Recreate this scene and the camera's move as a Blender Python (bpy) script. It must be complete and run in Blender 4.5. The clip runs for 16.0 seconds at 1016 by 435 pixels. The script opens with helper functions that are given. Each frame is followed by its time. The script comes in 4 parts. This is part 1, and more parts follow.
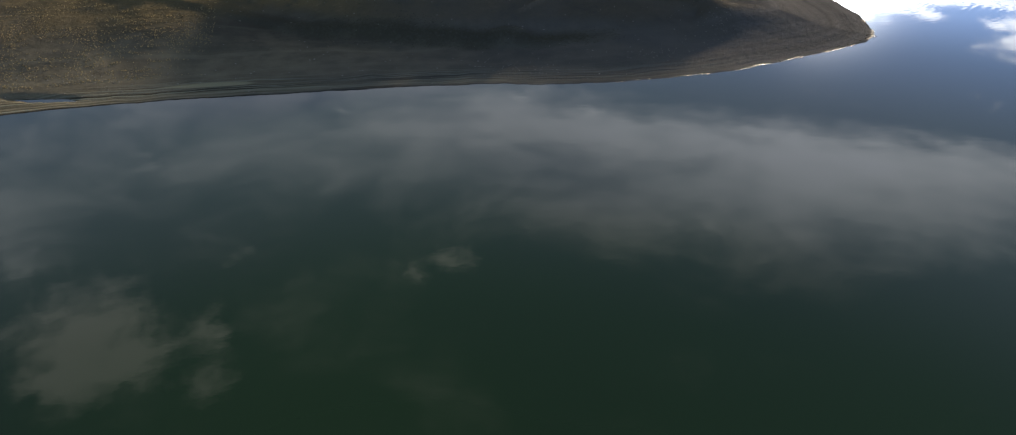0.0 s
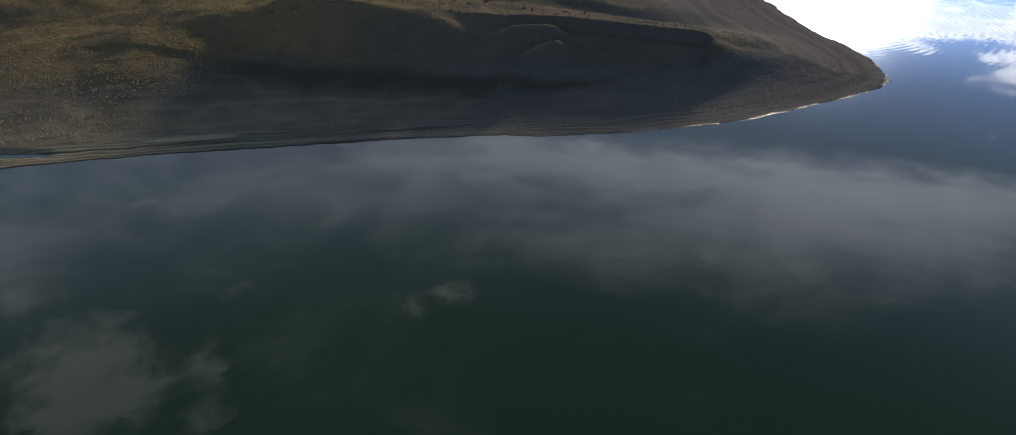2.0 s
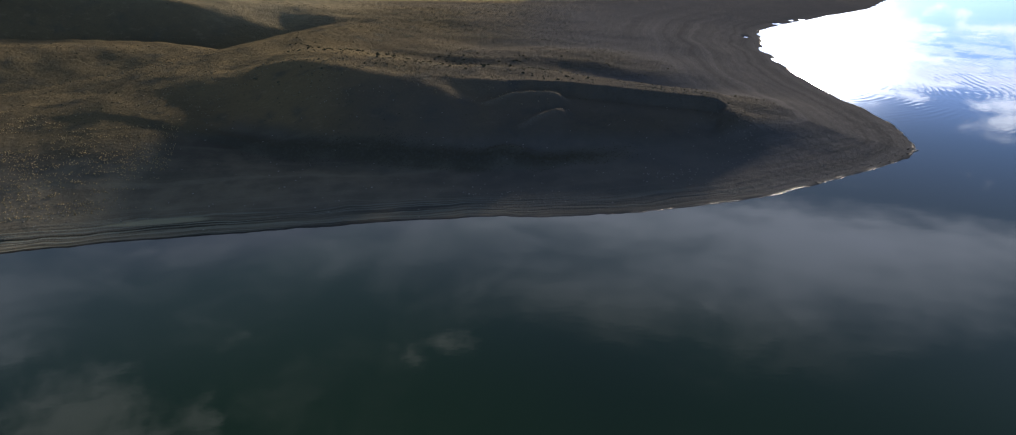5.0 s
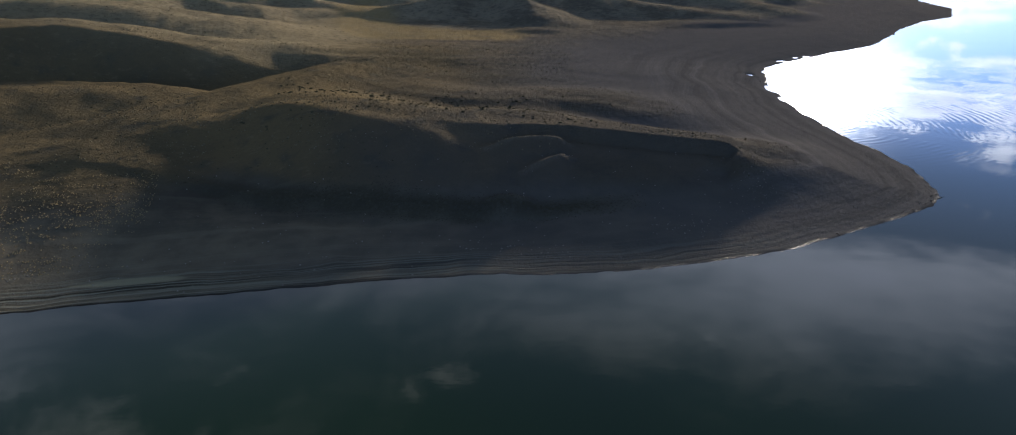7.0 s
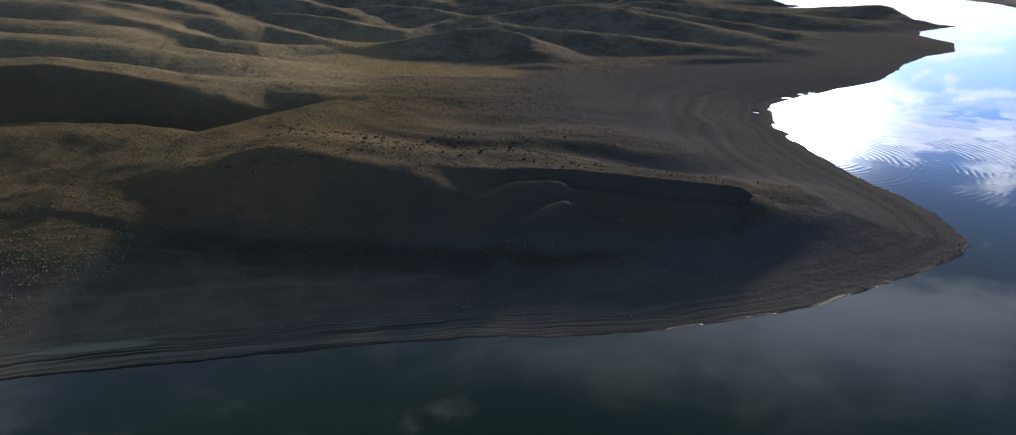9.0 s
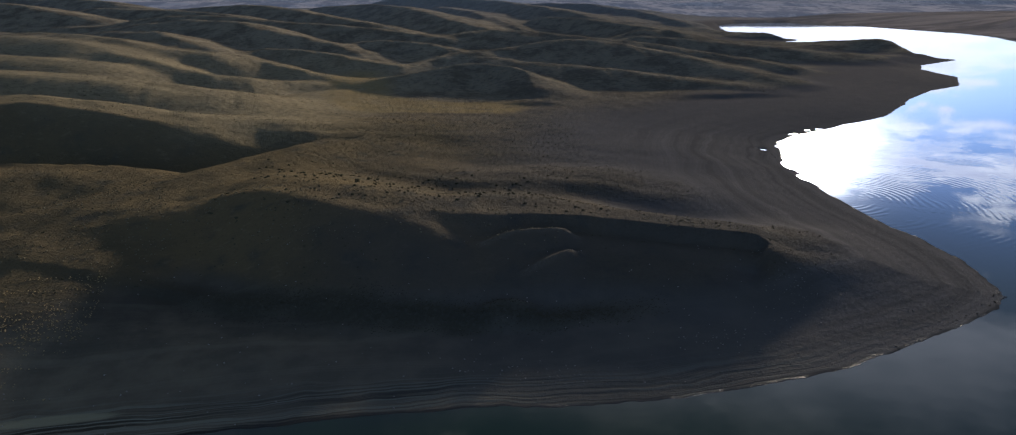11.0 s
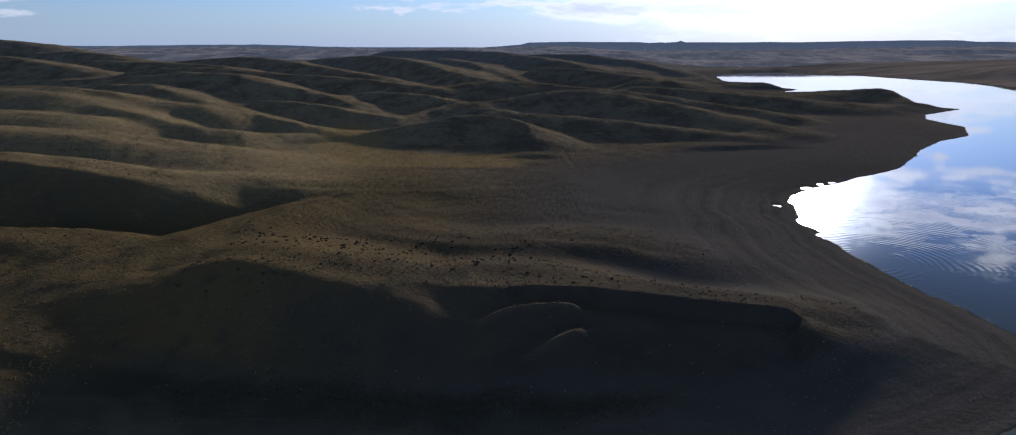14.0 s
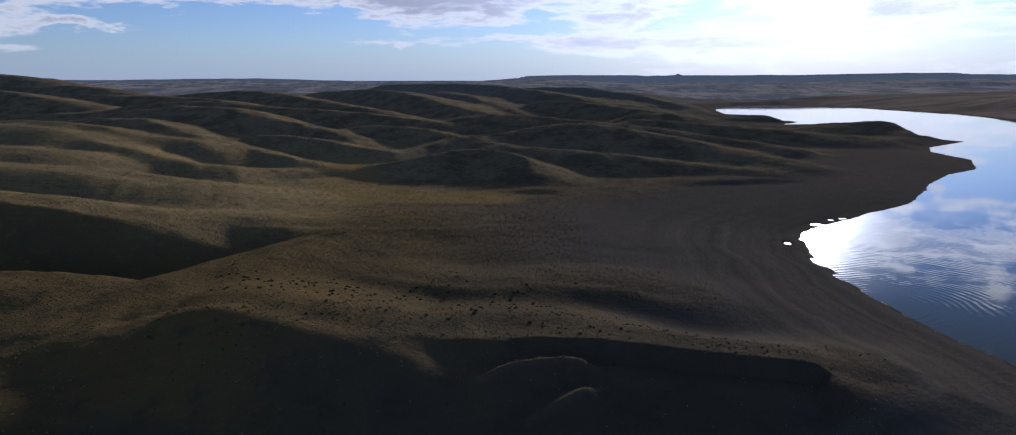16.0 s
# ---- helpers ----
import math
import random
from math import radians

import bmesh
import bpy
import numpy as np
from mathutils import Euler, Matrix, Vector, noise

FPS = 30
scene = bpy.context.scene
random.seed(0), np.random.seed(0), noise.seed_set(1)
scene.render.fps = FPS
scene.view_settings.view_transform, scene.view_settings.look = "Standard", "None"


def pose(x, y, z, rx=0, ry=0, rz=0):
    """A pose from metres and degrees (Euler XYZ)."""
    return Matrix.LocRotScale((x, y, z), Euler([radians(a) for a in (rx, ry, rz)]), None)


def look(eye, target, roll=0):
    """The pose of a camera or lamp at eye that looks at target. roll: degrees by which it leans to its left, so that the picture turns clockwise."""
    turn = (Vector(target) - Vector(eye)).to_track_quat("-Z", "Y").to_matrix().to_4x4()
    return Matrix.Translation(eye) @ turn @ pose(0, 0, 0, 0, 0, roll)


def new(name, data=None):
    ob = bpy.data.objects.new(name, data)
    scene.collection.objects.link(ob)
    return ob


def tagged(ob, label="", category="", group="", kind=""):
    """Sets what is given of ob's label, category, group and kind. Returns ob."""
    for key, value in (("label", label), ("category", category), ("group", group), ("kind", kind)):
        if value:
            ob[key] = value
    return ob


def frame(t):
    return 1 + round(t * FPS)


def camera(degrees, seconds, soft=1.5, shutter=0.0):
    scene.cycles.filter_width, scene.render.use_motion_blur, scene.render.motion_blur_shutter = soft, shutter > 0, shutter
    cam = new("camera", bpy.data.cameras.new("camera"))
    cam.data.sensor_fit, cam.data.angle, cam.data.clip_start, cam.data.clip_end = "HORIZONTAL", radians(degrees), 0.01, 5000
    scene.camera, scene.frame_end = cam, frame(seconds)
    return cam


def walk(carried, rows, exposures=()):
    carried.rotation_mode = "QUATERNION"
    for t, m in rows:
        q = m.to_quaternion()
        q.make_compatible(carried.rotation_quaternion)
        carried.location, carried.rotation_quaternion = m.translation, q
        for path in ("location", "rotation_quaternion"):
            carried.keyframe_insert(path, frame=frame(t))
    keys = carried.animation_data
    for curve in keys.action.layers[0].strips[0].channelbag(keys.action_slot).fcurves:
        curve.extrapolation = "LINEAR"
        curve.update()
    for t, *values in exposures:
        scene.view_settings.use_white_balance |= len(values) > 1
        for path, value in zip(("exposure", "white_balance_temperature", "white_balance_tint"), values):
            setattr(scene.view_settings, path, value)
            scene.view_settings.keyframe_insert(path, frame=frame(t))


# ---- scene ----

# ======================= camera =======================
cam = camera(69.2, 16.0, soft=1.1)


def flight(t):
    """A straight, level flight; the gimbal tilts up steadily."""
    s = t / 16.0
    pitch = -30.4311 + 1.2755 * t - 0.687 * s * s + 0.282 * s ** 3
    yaw = -0.0736 * t + 0.161 * s * s
    roll = -0.3726 + 0.074 * t - 0.122 * s * s
    return pose(-0.0696 * t, 6.1987 * t, 64.0 - 0.0039 * t, 90 + pitch, roll, yaw)


walk(cam, [(0.5 * i, flight(0.5 * i)) for i in range(33)],
     exposures=[(0.0, 1.20, 6230, 9), (2.0, 0.97, 5950, 10), (4.0, 0.87, 5680, 12), (9.0, 0.55, 5540, 12), (12.5, 0.13, 5580, 13), (16.0, -0.24, 5650, 14)])

# ======================= sky and sun =======================
SUN_AZ, SUN_EL = 23.0, 11.0          # degrees; azimuth to the right of north (+y)
SUN_DIR = Vector((math.sin(radians(SUN_AZ)) * math.cos(radians(SUN_EL)),
                  math.cos(radians(SUN_AZ)) * math.cos(radians(SUN_EL)),
                  math.sin(radians(SUN_EL))))


class Nodes:
    """A short way to write node trees."""

    def __init__(self, tree):
        self.t = tree
        self.n, self.l = tree.nodes, tree.links

    def put(self, value, socket):
        if isinstance(value, bpy.types.NodeSocket):
            self.l.new(value, socket)
        elif value is not None:
            socket.default_value = value

    def math(self, op, a, b=None, c=None, clamp=False):
        n = self.n.new("ShaderNodeMath")
        n.operation, n.use_clamp = op, clamp
        for v, s in zip((a, b, c), n.inputs):
            self.put(v, s)
        return n.outputs[0]

    def vmath(self, op, a, b=None):
        n = self.n.new("ShaderNodeVectorMath")
        n.operation = op
        self.put(a, n.inputs[0])
        self.put(b, n.inputs[1])
        return n.outputs["Value"] if op in ("DOT_PRODUCT", "LENGTH", "DISTANCE") else n.outputs[0]

    def mix(self, f, a, b, blend="MIX"):
        n = self.n.new("ShaderNodeMix")
        n.data_type, n.blend_type = "RGBA", blend
        self.put(f, n.inputs[0])
        self.put(a, n.inputs[6])
        self.put(b, n.inputs[7])
        return n.outputs[2]

    def step(self, v, lo, hi, a=0.0, b=1.0):
        n = self.n.new("ShaderNodeMapRange")
        n.interpolation_type = "SMOOTHSTEP"
        for v, s in zip((v, lo, hi, a, b), n.inputs):
            self.put(v, s)
        return n.outputs[0]

    def noise(self, vec, scale, detail=4.0, rough=0.55, dist=0.0, out=0):
        n = self.n.new("ShaderNodeTexNoise")
        self.put(vec, n.inputs["Vector"])
        for k, v in (("Scale", scale), ("Detail", detail), ("Roughness", rough), ("Distortion", dist)):
            n.inputs[k].default_value = v
        return n.outputs[out]

    def split(self, vec):
        n = self.n.new("ShaderNodeSeparateXYZ")
        self.put(vec, n.inputs[0])
        return n.outputs

    def join(self, x, y, z):
        n = self.n.new("ShaderNodeCombineXYZ")
        for v, s in zip((x, y, z), n.inputs):
            self.put(v, s)
        return n.outputs[0]


def make_world():
    w = bpy.data.worlds.new("sky")
    scene.world = w
    w.use_nodes = True
    w.node_tree.nodes.clear()
    k = Nodes(w.node_tree)
    out, bg = k.n.new("ShaderNodeOutputWorld"), k.n.new("ShaderNodeBackground")
    k.l.new(bg.outputs[0], out.inputs[0])
    ray = k.n.new("ShaderNodeTexCoord").outputs["Generated"]
    ray = k.vmath("NORMALIZE", ray)
    sky = k.n.new("ShaderNodeTexSky")
    sky.sky_type, sky.sun_disc = "NISHITA", False
    sky.sun_elevation, sky.sun_rotation = radians(SUN_EL), radians(SUN_AZ)
    sky.altitude, sky.air_density, sky.dust_density, sky.ozone_density = 700, 1.0, 0.15, 2.0
    x, y, z = k.split(ray)
    az = k.math("MULTIPLY", k.math("ARCTAN2", x, y), 57.2958)
    el = k.math("MULTIPLY", k.math("ARCSINE", z), 57.2958)
    zc = k.math("ADD", k.math("MAXIMUM", z, 0.0), 0.09)
    flat = k.join(k.math("DIVIDE", x, zc), k.math("DIVIDE", y, zc), 0.0)
    streak = k.vmath("MULTIPLY", flat, (0.8, 1.0, 1.0))
    warp = k.vmath("ADD", streak, k.vmath("MULTIPLY", k.noise(flat, 1.3, 3, out=1), (0.5, 0.5, 0)))
    n_big = k.noise(warp, 1.3, 7.0, 0.62)
    n_fine = k.noise(warp, 5.0, 8.0, 0.65)
    field = k.math("ADD", k.math("MULTIPLY", n_big, 0.58), k.math("MULTIPLY", n_fine, 0.42))
    soft_high = k.step(el, 16.0, 21.0, 1.0, 0.62)
    field = k.math("ADD", 0.5, k.math("MULTIPLY", k.math("SUBTRACT", field, 0.5), soft_high))
    low = k.vmath("ADD", k.vmath("MULTIPLY", ray, (1.0, 1.0, 4.8)), k.vmath("MULTIPLY", k.noise(ray, 7.0, 3, out=1), (0.10, 0.10, 0.10)))
    n_low = k.math("ADD", k.math("MULTIPLY", k.noise(low, 6.5, 6.0, 0.56), 0.72), k.math("MULTIPLY", k.noise(low, 24.0, 6.0, 0.6), 0.28))
    n_low = k.math("ADD", k.math("MULTIPLY", k.math("SUBTRACT", n_low, 0.5), k.step(el, 1.5, 7.0, 0.9, 2.4)), 0.5)
    near_horizon = k.step(el, 17.0, 12.0)
    field = k.math("ADD", k.math("MULTIPLY", field, k.math("SUBTRACT", 1.0, near_horizon)), k.math("MULTIPLY", n_low, near_horizon))

    stir = k.split(k.noise(k.vmath("MULTIPLY", ray, (1.0, 1.0, 4.0)), 14.0, 6, 0.62, out=1))
    waz = k.math("ADD", az, k.math("MULTIPLY", k.math("SUBTRACT", stir[0], 0.5), 9.0))
    wel = k.math("ADD", el, k.math("MULTIPLY", k.math("SUBTRACT", stir[1], 0.5), k.step(el, 0.0, 20.0, 2.2, 3.8)))

    def bank(a, e, sa, se, amount, slope=0.0):
        da = k.math("POWER", k.math("DIVIDE", k.math("SUBTRACT", waz, a), sa), 2.0)
        if slope:
            e = k.math("ADD", e - slope * a, k.math("MULTIPLY", waz, slope))
        de = k.math("POWER", k.math("DIVIDE", k.math("SUBTRACT", wel, e), se), 2.0)
        return k.math("MULTIPLY", k.math("EXPONENT", k.math("MULTIPLY", k.math("ADD", da, de), -1.0)), amount)

    cover = None
    for row in ((-6, 6.6, 13, 1.5, 0.50), (-3, 5.2, 8, 0.6, 0.16), (-35, 5.4, 6, 1.7, 0.34), (-29, 4.0, 4.0, 0.35, 0.26), (-27, 6.4, 2.5, 0.35, 0.22), (-33, 2.5, 3, 0.4, 0.18),
                (-8, 2.9, 7, 0.35, 0.22), (3, 3.2, 7, 0.5, 0.24), (8, 4.4, 6, 0.5, 0.2), (12, 2.4, 9, 0.8, 0.26), (-18, 1.8, 20, 1.6, -0.16), (-24, 4.6, 6, 1.6, -0.20),
                (26, 4.5, 15, 3.2, 0.19), (13, 4.0, 3.5, 0.5, -0.12), (24, 10, 6, 3.0, 0.14),
                (28.5, 12.9, 2.2, 1.2, 0.14), (34.5, 12.8, 2.6, 1.3, 0.16), (32.5, 11.0, 7.5, 1.9, 0.29), (33.5, 6.8, 4.5, 0.9, -0.22), (29.7, 7.5, 0.8, 0.5, 0.22), (31.8, 7.7, 0.9, 0.45, 0.26), (26, 17.2, 22, 2.2, -0.18),
                (31, 22.6, 15, 2.1, 0.15, -0.12), (-12, 19.8, 20, 2.2, 0.09), (10, 23.3, 11, 1.4, 0.12), (-8, 23.3, 9, 1.3, 0.08), (0, 25.5, 28, 5.0, 0.115), (26, 27.0, 18, 3.4, 0.11, -0.10),
                (10, 31, 16, 2.5, 0.05), (-26, 25, 12, 3.0, 0.03), (-38, 25, 5, 3, 0.10), (34.6, 17.7, 0.8, 0.6, 0.22)):
        b = bank(*row)
        cover = b if cover is None else k.math("ADD", cover, b)
    dens = k.step(k.math("ADD", field, cover), k.step(el, 14.0, 22.0, 0.53, 0.49), k.step(el, 14.0, 22.0, 0.72, 0.80))
    thick = k.step(k.math("ADD", field, cover), 0.66, 0.95)
    toward = k.math("MAXIMUM", k.vmath("DOT_PRODUCT", ray, tuple(SUN_DIR)), 0.0)
    glow_wide = k.math("POWER", toward, 14.0)
    glow_mid = k.math("POWER", toward, 600.0)
    glow_tight = k.math("POWER", toward, 1500.0)
    blue = k.mix(1.0, sky.outputs[0], (0.080, 0.087, 0.124, 1), "MULTIPLY")
    sunward = k.vmath("DOT_PRODUCT", ray, tuple(SUN_DIR))
    haze = k.mix(k.step(sunward, -0.4, 0.75), (0.162, 0.21, 0.235, 1), (0.35, 0.455, 0.63, 1))
    haze = k.mix(k.math("POWER", k.math("MAXIMUM", sunward, 0.0), 11.0), haze, (0.50, 0.63, 0.80, 1))
    blue = k.mix(k.step(el, 4.2, -0.5, 0.0, 0.82), blue, haze)
    lit = k.math("ADD", k.step(sunward, -0.5, 0.7, 0.20, 0.80), k.math("ADD", k.math("MULTIPLY", glow_wide, k.math("MULTIPLY", k.step(el, 6.8, 10.0, 0.66, 1.55), k.step(el, 12.0, 17.0, 1.0, 0.3))), k.math("MULTIPLY", glow_mid, 1.3)))
    lit = k.math("MULTIPLY", lit, k.math("SUBTRACT", 1.0, k.math("MULTIPLY", thick, k.step(sunward, 0.86, 0.97, 0.42, 0.22))))
    lit = k.math("MULTIPLY", lit, k.step(el, 13.0, 24.0, 1.0, 0.92))
    tint = k.mix(thick, (0.98, 0.98, 1.03, 1), (0.86, 0.88, 1.05, 1))
    tint = k.mix(k.step(el, 27.0, 34.0), tint, (1.02, 0.97, 0.88, 1))
    cloud = k.mix(1.0, tint, k.join(lit, lit, lit), "MULTIPLY")
    high = k.mix(k.step(el, 24.0, 38.0), (0.19, 0.218, 0.258, 1), (0.084, 0.10, 0.114, 1))
    high = k.mix(k.step(sunward, 0.35, -0.25), high, (0.113, 0.150, 0.166, 1))
    blue = k.mix(k.step(el, 8.5, 21.0, 0.0, 0.8), blue, high)
    near_sun = k.math("ADD", 1.0, k.math("MULTIPLY", glow_wide, k.math("MULTIPLY", k.step(el, 16.0, 11.0, 0.12, 0.7), k.step(el, 3.0, 8.0, 0.4, 1.0))))
    blue = k.mix(1.0, blue, k.join(near_sun, near_sun, near_sun), "MULTIPLY")
    base = k.mix(k.math("MULTIPLY", dens, 0.92), blue, cloud)
    tuft = k.noise(k.vmath("ADD", k.vmath("MULTIPLY", ray, (1.3, 1.0, 1.0)), k.vmath("MULTIPLY", k.noise(ray, 9.0, 2, out=1), (0.05, 0.05, 0.05))), 17.0, 5, 0.62)
    puffs = None
    for row in ((-36, 33.4, 5.0, 3.0, 1.3), (-32, 36.6, 4.0, 1.7, 1.1), (-39, 36.5, 3, 2.2, 0.9), (-28, 39.7, 3.2, 1.2, 0.8), (-27, 36, 1.6, 1.6, 0.7), (-38.5, 28, 2.4, 1.2, 0.75),
                (-4.8, 33.6, 2.6, 0.9, 0.95), (-8.5, 34.6, 1.2, 0.8, 0.75), (7.4, 21.9, 0.9, 0.7, 1.15), (0.5, 21.1, 0.6, 0.6, 0.9), (-13.2, 21.3, 0.9, 0.5, 1.0),
                (9.8, 24.2, 0.7, 0.5, 1.0), (11.5, 24.7, 0.7, 0.5, 1.0), (-29, 23.4, 1.2, 0.9, 0.7), (-22, 31, 2.0, 0.8, 0.6), (19, 29.5, 1.6, 1.2, 0.65)):
        b = bank(*row)
        puffs = b if puffs is None else k.math("ADD", puffs, b)
    puffs = k.step(k.math("ADD", puffs, k.math("MULTIPLY", k.math("SUBTRACT", tuft, 0.5), 1.5)), 0.25, 1.35, 0.0, 0.62)
    puffs = k.math("MULTIPLY", puffs, k.step(el, 19.0, 21.0))
    base = k.mix(puffs, base, cloud)
    veil = k.math("ADD", k.math("MULTIPLY", glow_mid, 4.5), k.math("MULTIPLY", glow_tight, 12.0))
    total = k.mix(1.0, base, k.mix(1.0, (1.0, 0.99, 0.97, 1), k.join(veil, veil, veil), "MULTIPLY"), "ADD")
    k.l.new(total, bg.inputs[0])
    bg.inputs[1].default_value = 1.0


make_world()
sun = new("sun", bpy.data.lights.new("sun", "SUN"))
sun.data.energy, sun.data.angle, sun.data.color = 4.8, radians(3.2), (1.0, 0.80, 0.55)
sun.matrix_world = look(SUN_DIR * 100, (0, 0, 0))


# ======================= materials =======================
def material(name):
    m = bpy.data.materials.new(name)
    m.use_nodes = True
    k = Nodes(m.node_tree)
    p = m.node_tree.nodes["Principled BSDF"]
    return m, k, p


def bump(k, p, height, strength, distance):
    n = k.n.new("ShaderNodeBump")
    n.inputs["Strength"].default_value, n.inputs["Distance"].default_value = strength, distance
    k.put(height, n.inputs["Height"])
    k.l.new(n.outputs[0], p.inputs["Normal"])
    return n


def ground_material():
    m, k, p = material("dry_ground")
    pos = k.n.new("ShaderNodeNewGeometry").outputs["Position"]
    x, y, z = k.split(pos)
    shore = k.n.new("ShaderNodeAttribute")
    shore.attribute_name = "shore"
    d = shore.outputs["Fac"]
    big = k.noise(pos, 0.018, 5, 0.6)
    mid = k.noise(pos, 0.11, 5, 0.6)
    fine = k.noise(pos, 1.3, 5, 0.65)
    grain = k.noise(pos, 6.0, 3, 0.6)
    grass = k.mix(k.step(big, 0.35, 0.65), (0.146, 0.110, 0.058, 1), (0.096, 0.077, 0.045, 1))
    grass = k.mix(k.step(mid, 0.5, 0.72), grass, (0.084, 0.073, 0.05, 1))
    grass = k.mix(k.math("MULTIPLY", k.step(fine, 0.52, 0.75), 0.5), grass, (0.062, 0.052, 0.033, 1))
    gravel = k.mix(k.step(mid, 0.35, 0.65), (0.112, 0.092, 0.073, 1), (0.080, 0.067, 0.055, 1))
    gravel = k.mix(k.step(fine, 0.5, 0.8), gravel, (0.095, 0.084, 0.072, 1))
    wob = k.math("ADD", d, k.math("MULTIPLY", k.noise(pos, 0.05, 2, 0.5), 4.0))
    line = k.noise(k.join(k.math("MULTIPLY", wob, 1.0), k.math("MULTIPLY", x, 0.01), k.math("MULTIPLY", y, 0.004)), 1.9, 3, 0.6)
    strand = k.math("MULTIPLY", k.step(line, 0.51, 0.56), k.step(d, 13.0, 5.0))
    gravel = k.mix(k.math("MULTIPLY", strand, 0.85), gravel, (0.152, 0.15, 0.133, 1))
    gravel = k.mix(k.math("MULTIPLY", k.step(line, 0.47, 0.42), k.math("MULTIPLY", k.step(d, 12.0, 4.0), k.step(y, 800.0, 500.0))), gravel, (0.03, 0.027, 0.022, 1))
    old = k.noise(k.join(k.math("ADD", d, k.math("MULTIPLY", k.noise(pos, 0.02, 2, 0.5), 14.0)), k.math("MULTIPLY", x, 0.006), 0.0), 0.16, 4, 0.65)
    gravel = k.mix(k.math("MULTIPLY", k.step(old, 0.50, 0.60), 0.35), gravel, (0.145, 0.122, 0.096, 1))
    gravel = k.mix(k.math("MULTIPLY", k.step(old, 0.46, 0.36), 0.25), gravel, (0.055, 0.049, 0.043, 1))
    wet = k.math("MULTIPLY", k.step(d, 1.3, 0.3), k.step(y, 800.0, 500.0))
    u, v = k.math("DIVIDE", k.math("ADD", x, 72.0), 11.0), k.math("DIVIDE", k.math("SUBTRACT", k.math("SUBTRACT", y, k.math("MULTIPLY", x, 0.18)), 183.9), 1.5)
    sand = k.step(k.math("ADD", k.math("ADD", k.math("MULTIPLY", u, u), k.math("MULTIPLY", v, v)), k.math("MULTIPLY", mid, 0.8)), 1.5, 0.8)
    gravel = k.mix(k.math("MULTIPLY", sand, 0.8), gravel, (0.20, 0.175, 0.125, 1))
    gravel = k.mix(1.0, gravel, k.mix(k.step(k.math("ADD", d, k.math("MULTIPLY", mid, 20.0)), 28.0, 62.0), (1.34, 1.38, 1.20, 1), (0.80, 0.86, 0.82, 1)), "MULTIPLY")
    # gravel on the point recoloured to imitate grazing sun and glare
    point_glare = k.math("ADD", k.math("ADD", x, k.math("MULTIPLY", k.math("SUBTRACT", y, 200.0), 0.25)), k.math("MULTIPLY", mid, 30.0))
    gravel = k.mix(k.step(point_glare, 35.0, 85.0, 0.0, 0.8), gravel, k.mix(fine, (0.104, 0.093, 0.087, 1), (0.142, 0.128, 0.119, 1)))
    gravel = k.mix(wet, gravel, (0.025, 0.022, 0.018, 1))
    edge = k.math("ADD", z, k.math("MULTIPLY", k.math("SUBTRACT", mid, 0.5), 3.0))
    inland = k.step(k.math("ADD", d, k.math("MULTIPLY", k.noise(pos, 0.03, 4, 0.6), 60.0)), 105.0, 165.0)
    # haze over the far slopes painted into the grass: paler with distance
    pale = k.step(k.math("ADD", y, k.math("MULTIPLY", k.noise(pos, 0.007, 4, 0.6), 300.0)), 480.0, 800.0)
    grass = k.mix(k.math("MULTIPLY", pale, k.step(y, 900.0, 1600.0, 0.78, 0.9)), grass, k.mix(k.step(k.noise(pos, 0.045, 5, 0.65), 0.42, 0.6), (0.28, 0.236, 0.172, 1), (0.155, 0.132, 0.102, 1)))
    # bluish-grey distance haze, also put into the base colour
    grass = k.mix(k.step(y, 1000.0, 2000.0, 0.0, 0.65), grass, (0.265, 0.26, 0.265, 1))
    # plateau grass coloured lighter to stand in for the sun it catches
    straw = k.math("MULTIPLY", k.step(k.math("ADD", x, k.math("MULTIPLY", mid, 40.0)), -20.0, -90.0), k.step(k.math("ADD", y, k.math("MULTIPLY", big, 60.0)), 355.0, 410.0))
    grass = k.mix(k.math("MULTIPLY", straw, k.step(y, 760.0, 560.0, 0.0, 0.75)), grass, k.mix(mid, (0.33, 0.262, 0.155, 1), (0.23, 0.186, 0.112, 1)))
    sward = k.noise(k.vmath("MULTIPLY", pos, (0.6, 1.0, 1.0)), 0.42, 6, 0.72)
    distant = k.step(y, 290.0, 480.0, 0.14, 0.5)
    grass = k.mix(k.math("MULTIPLY", k.step(sward, 0.50, 0.62), distant), grass, (0.075, 0.066, 0.05, 1))
    grass = k.mix(k.math("MULTIPLY", k.step(sward, 0.46, 0.34), distant), grass, (0.30, 0.235, 0.15, 1))
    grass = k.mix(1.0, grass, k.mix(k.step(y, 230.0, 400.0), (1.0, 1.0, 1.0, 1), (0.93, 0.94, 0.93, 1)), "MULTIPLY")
    turf = k.math("MAXIMUM", k.step(edge, 4.2, 7.0), inland)
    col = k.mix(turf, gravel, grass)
    # haze on the far east shore, put in as paler ground
    shore_haze = k.math("MULTIPLY", k.step(x, 480.0, 700.0), k.step(y, 900.0, 1200.0))
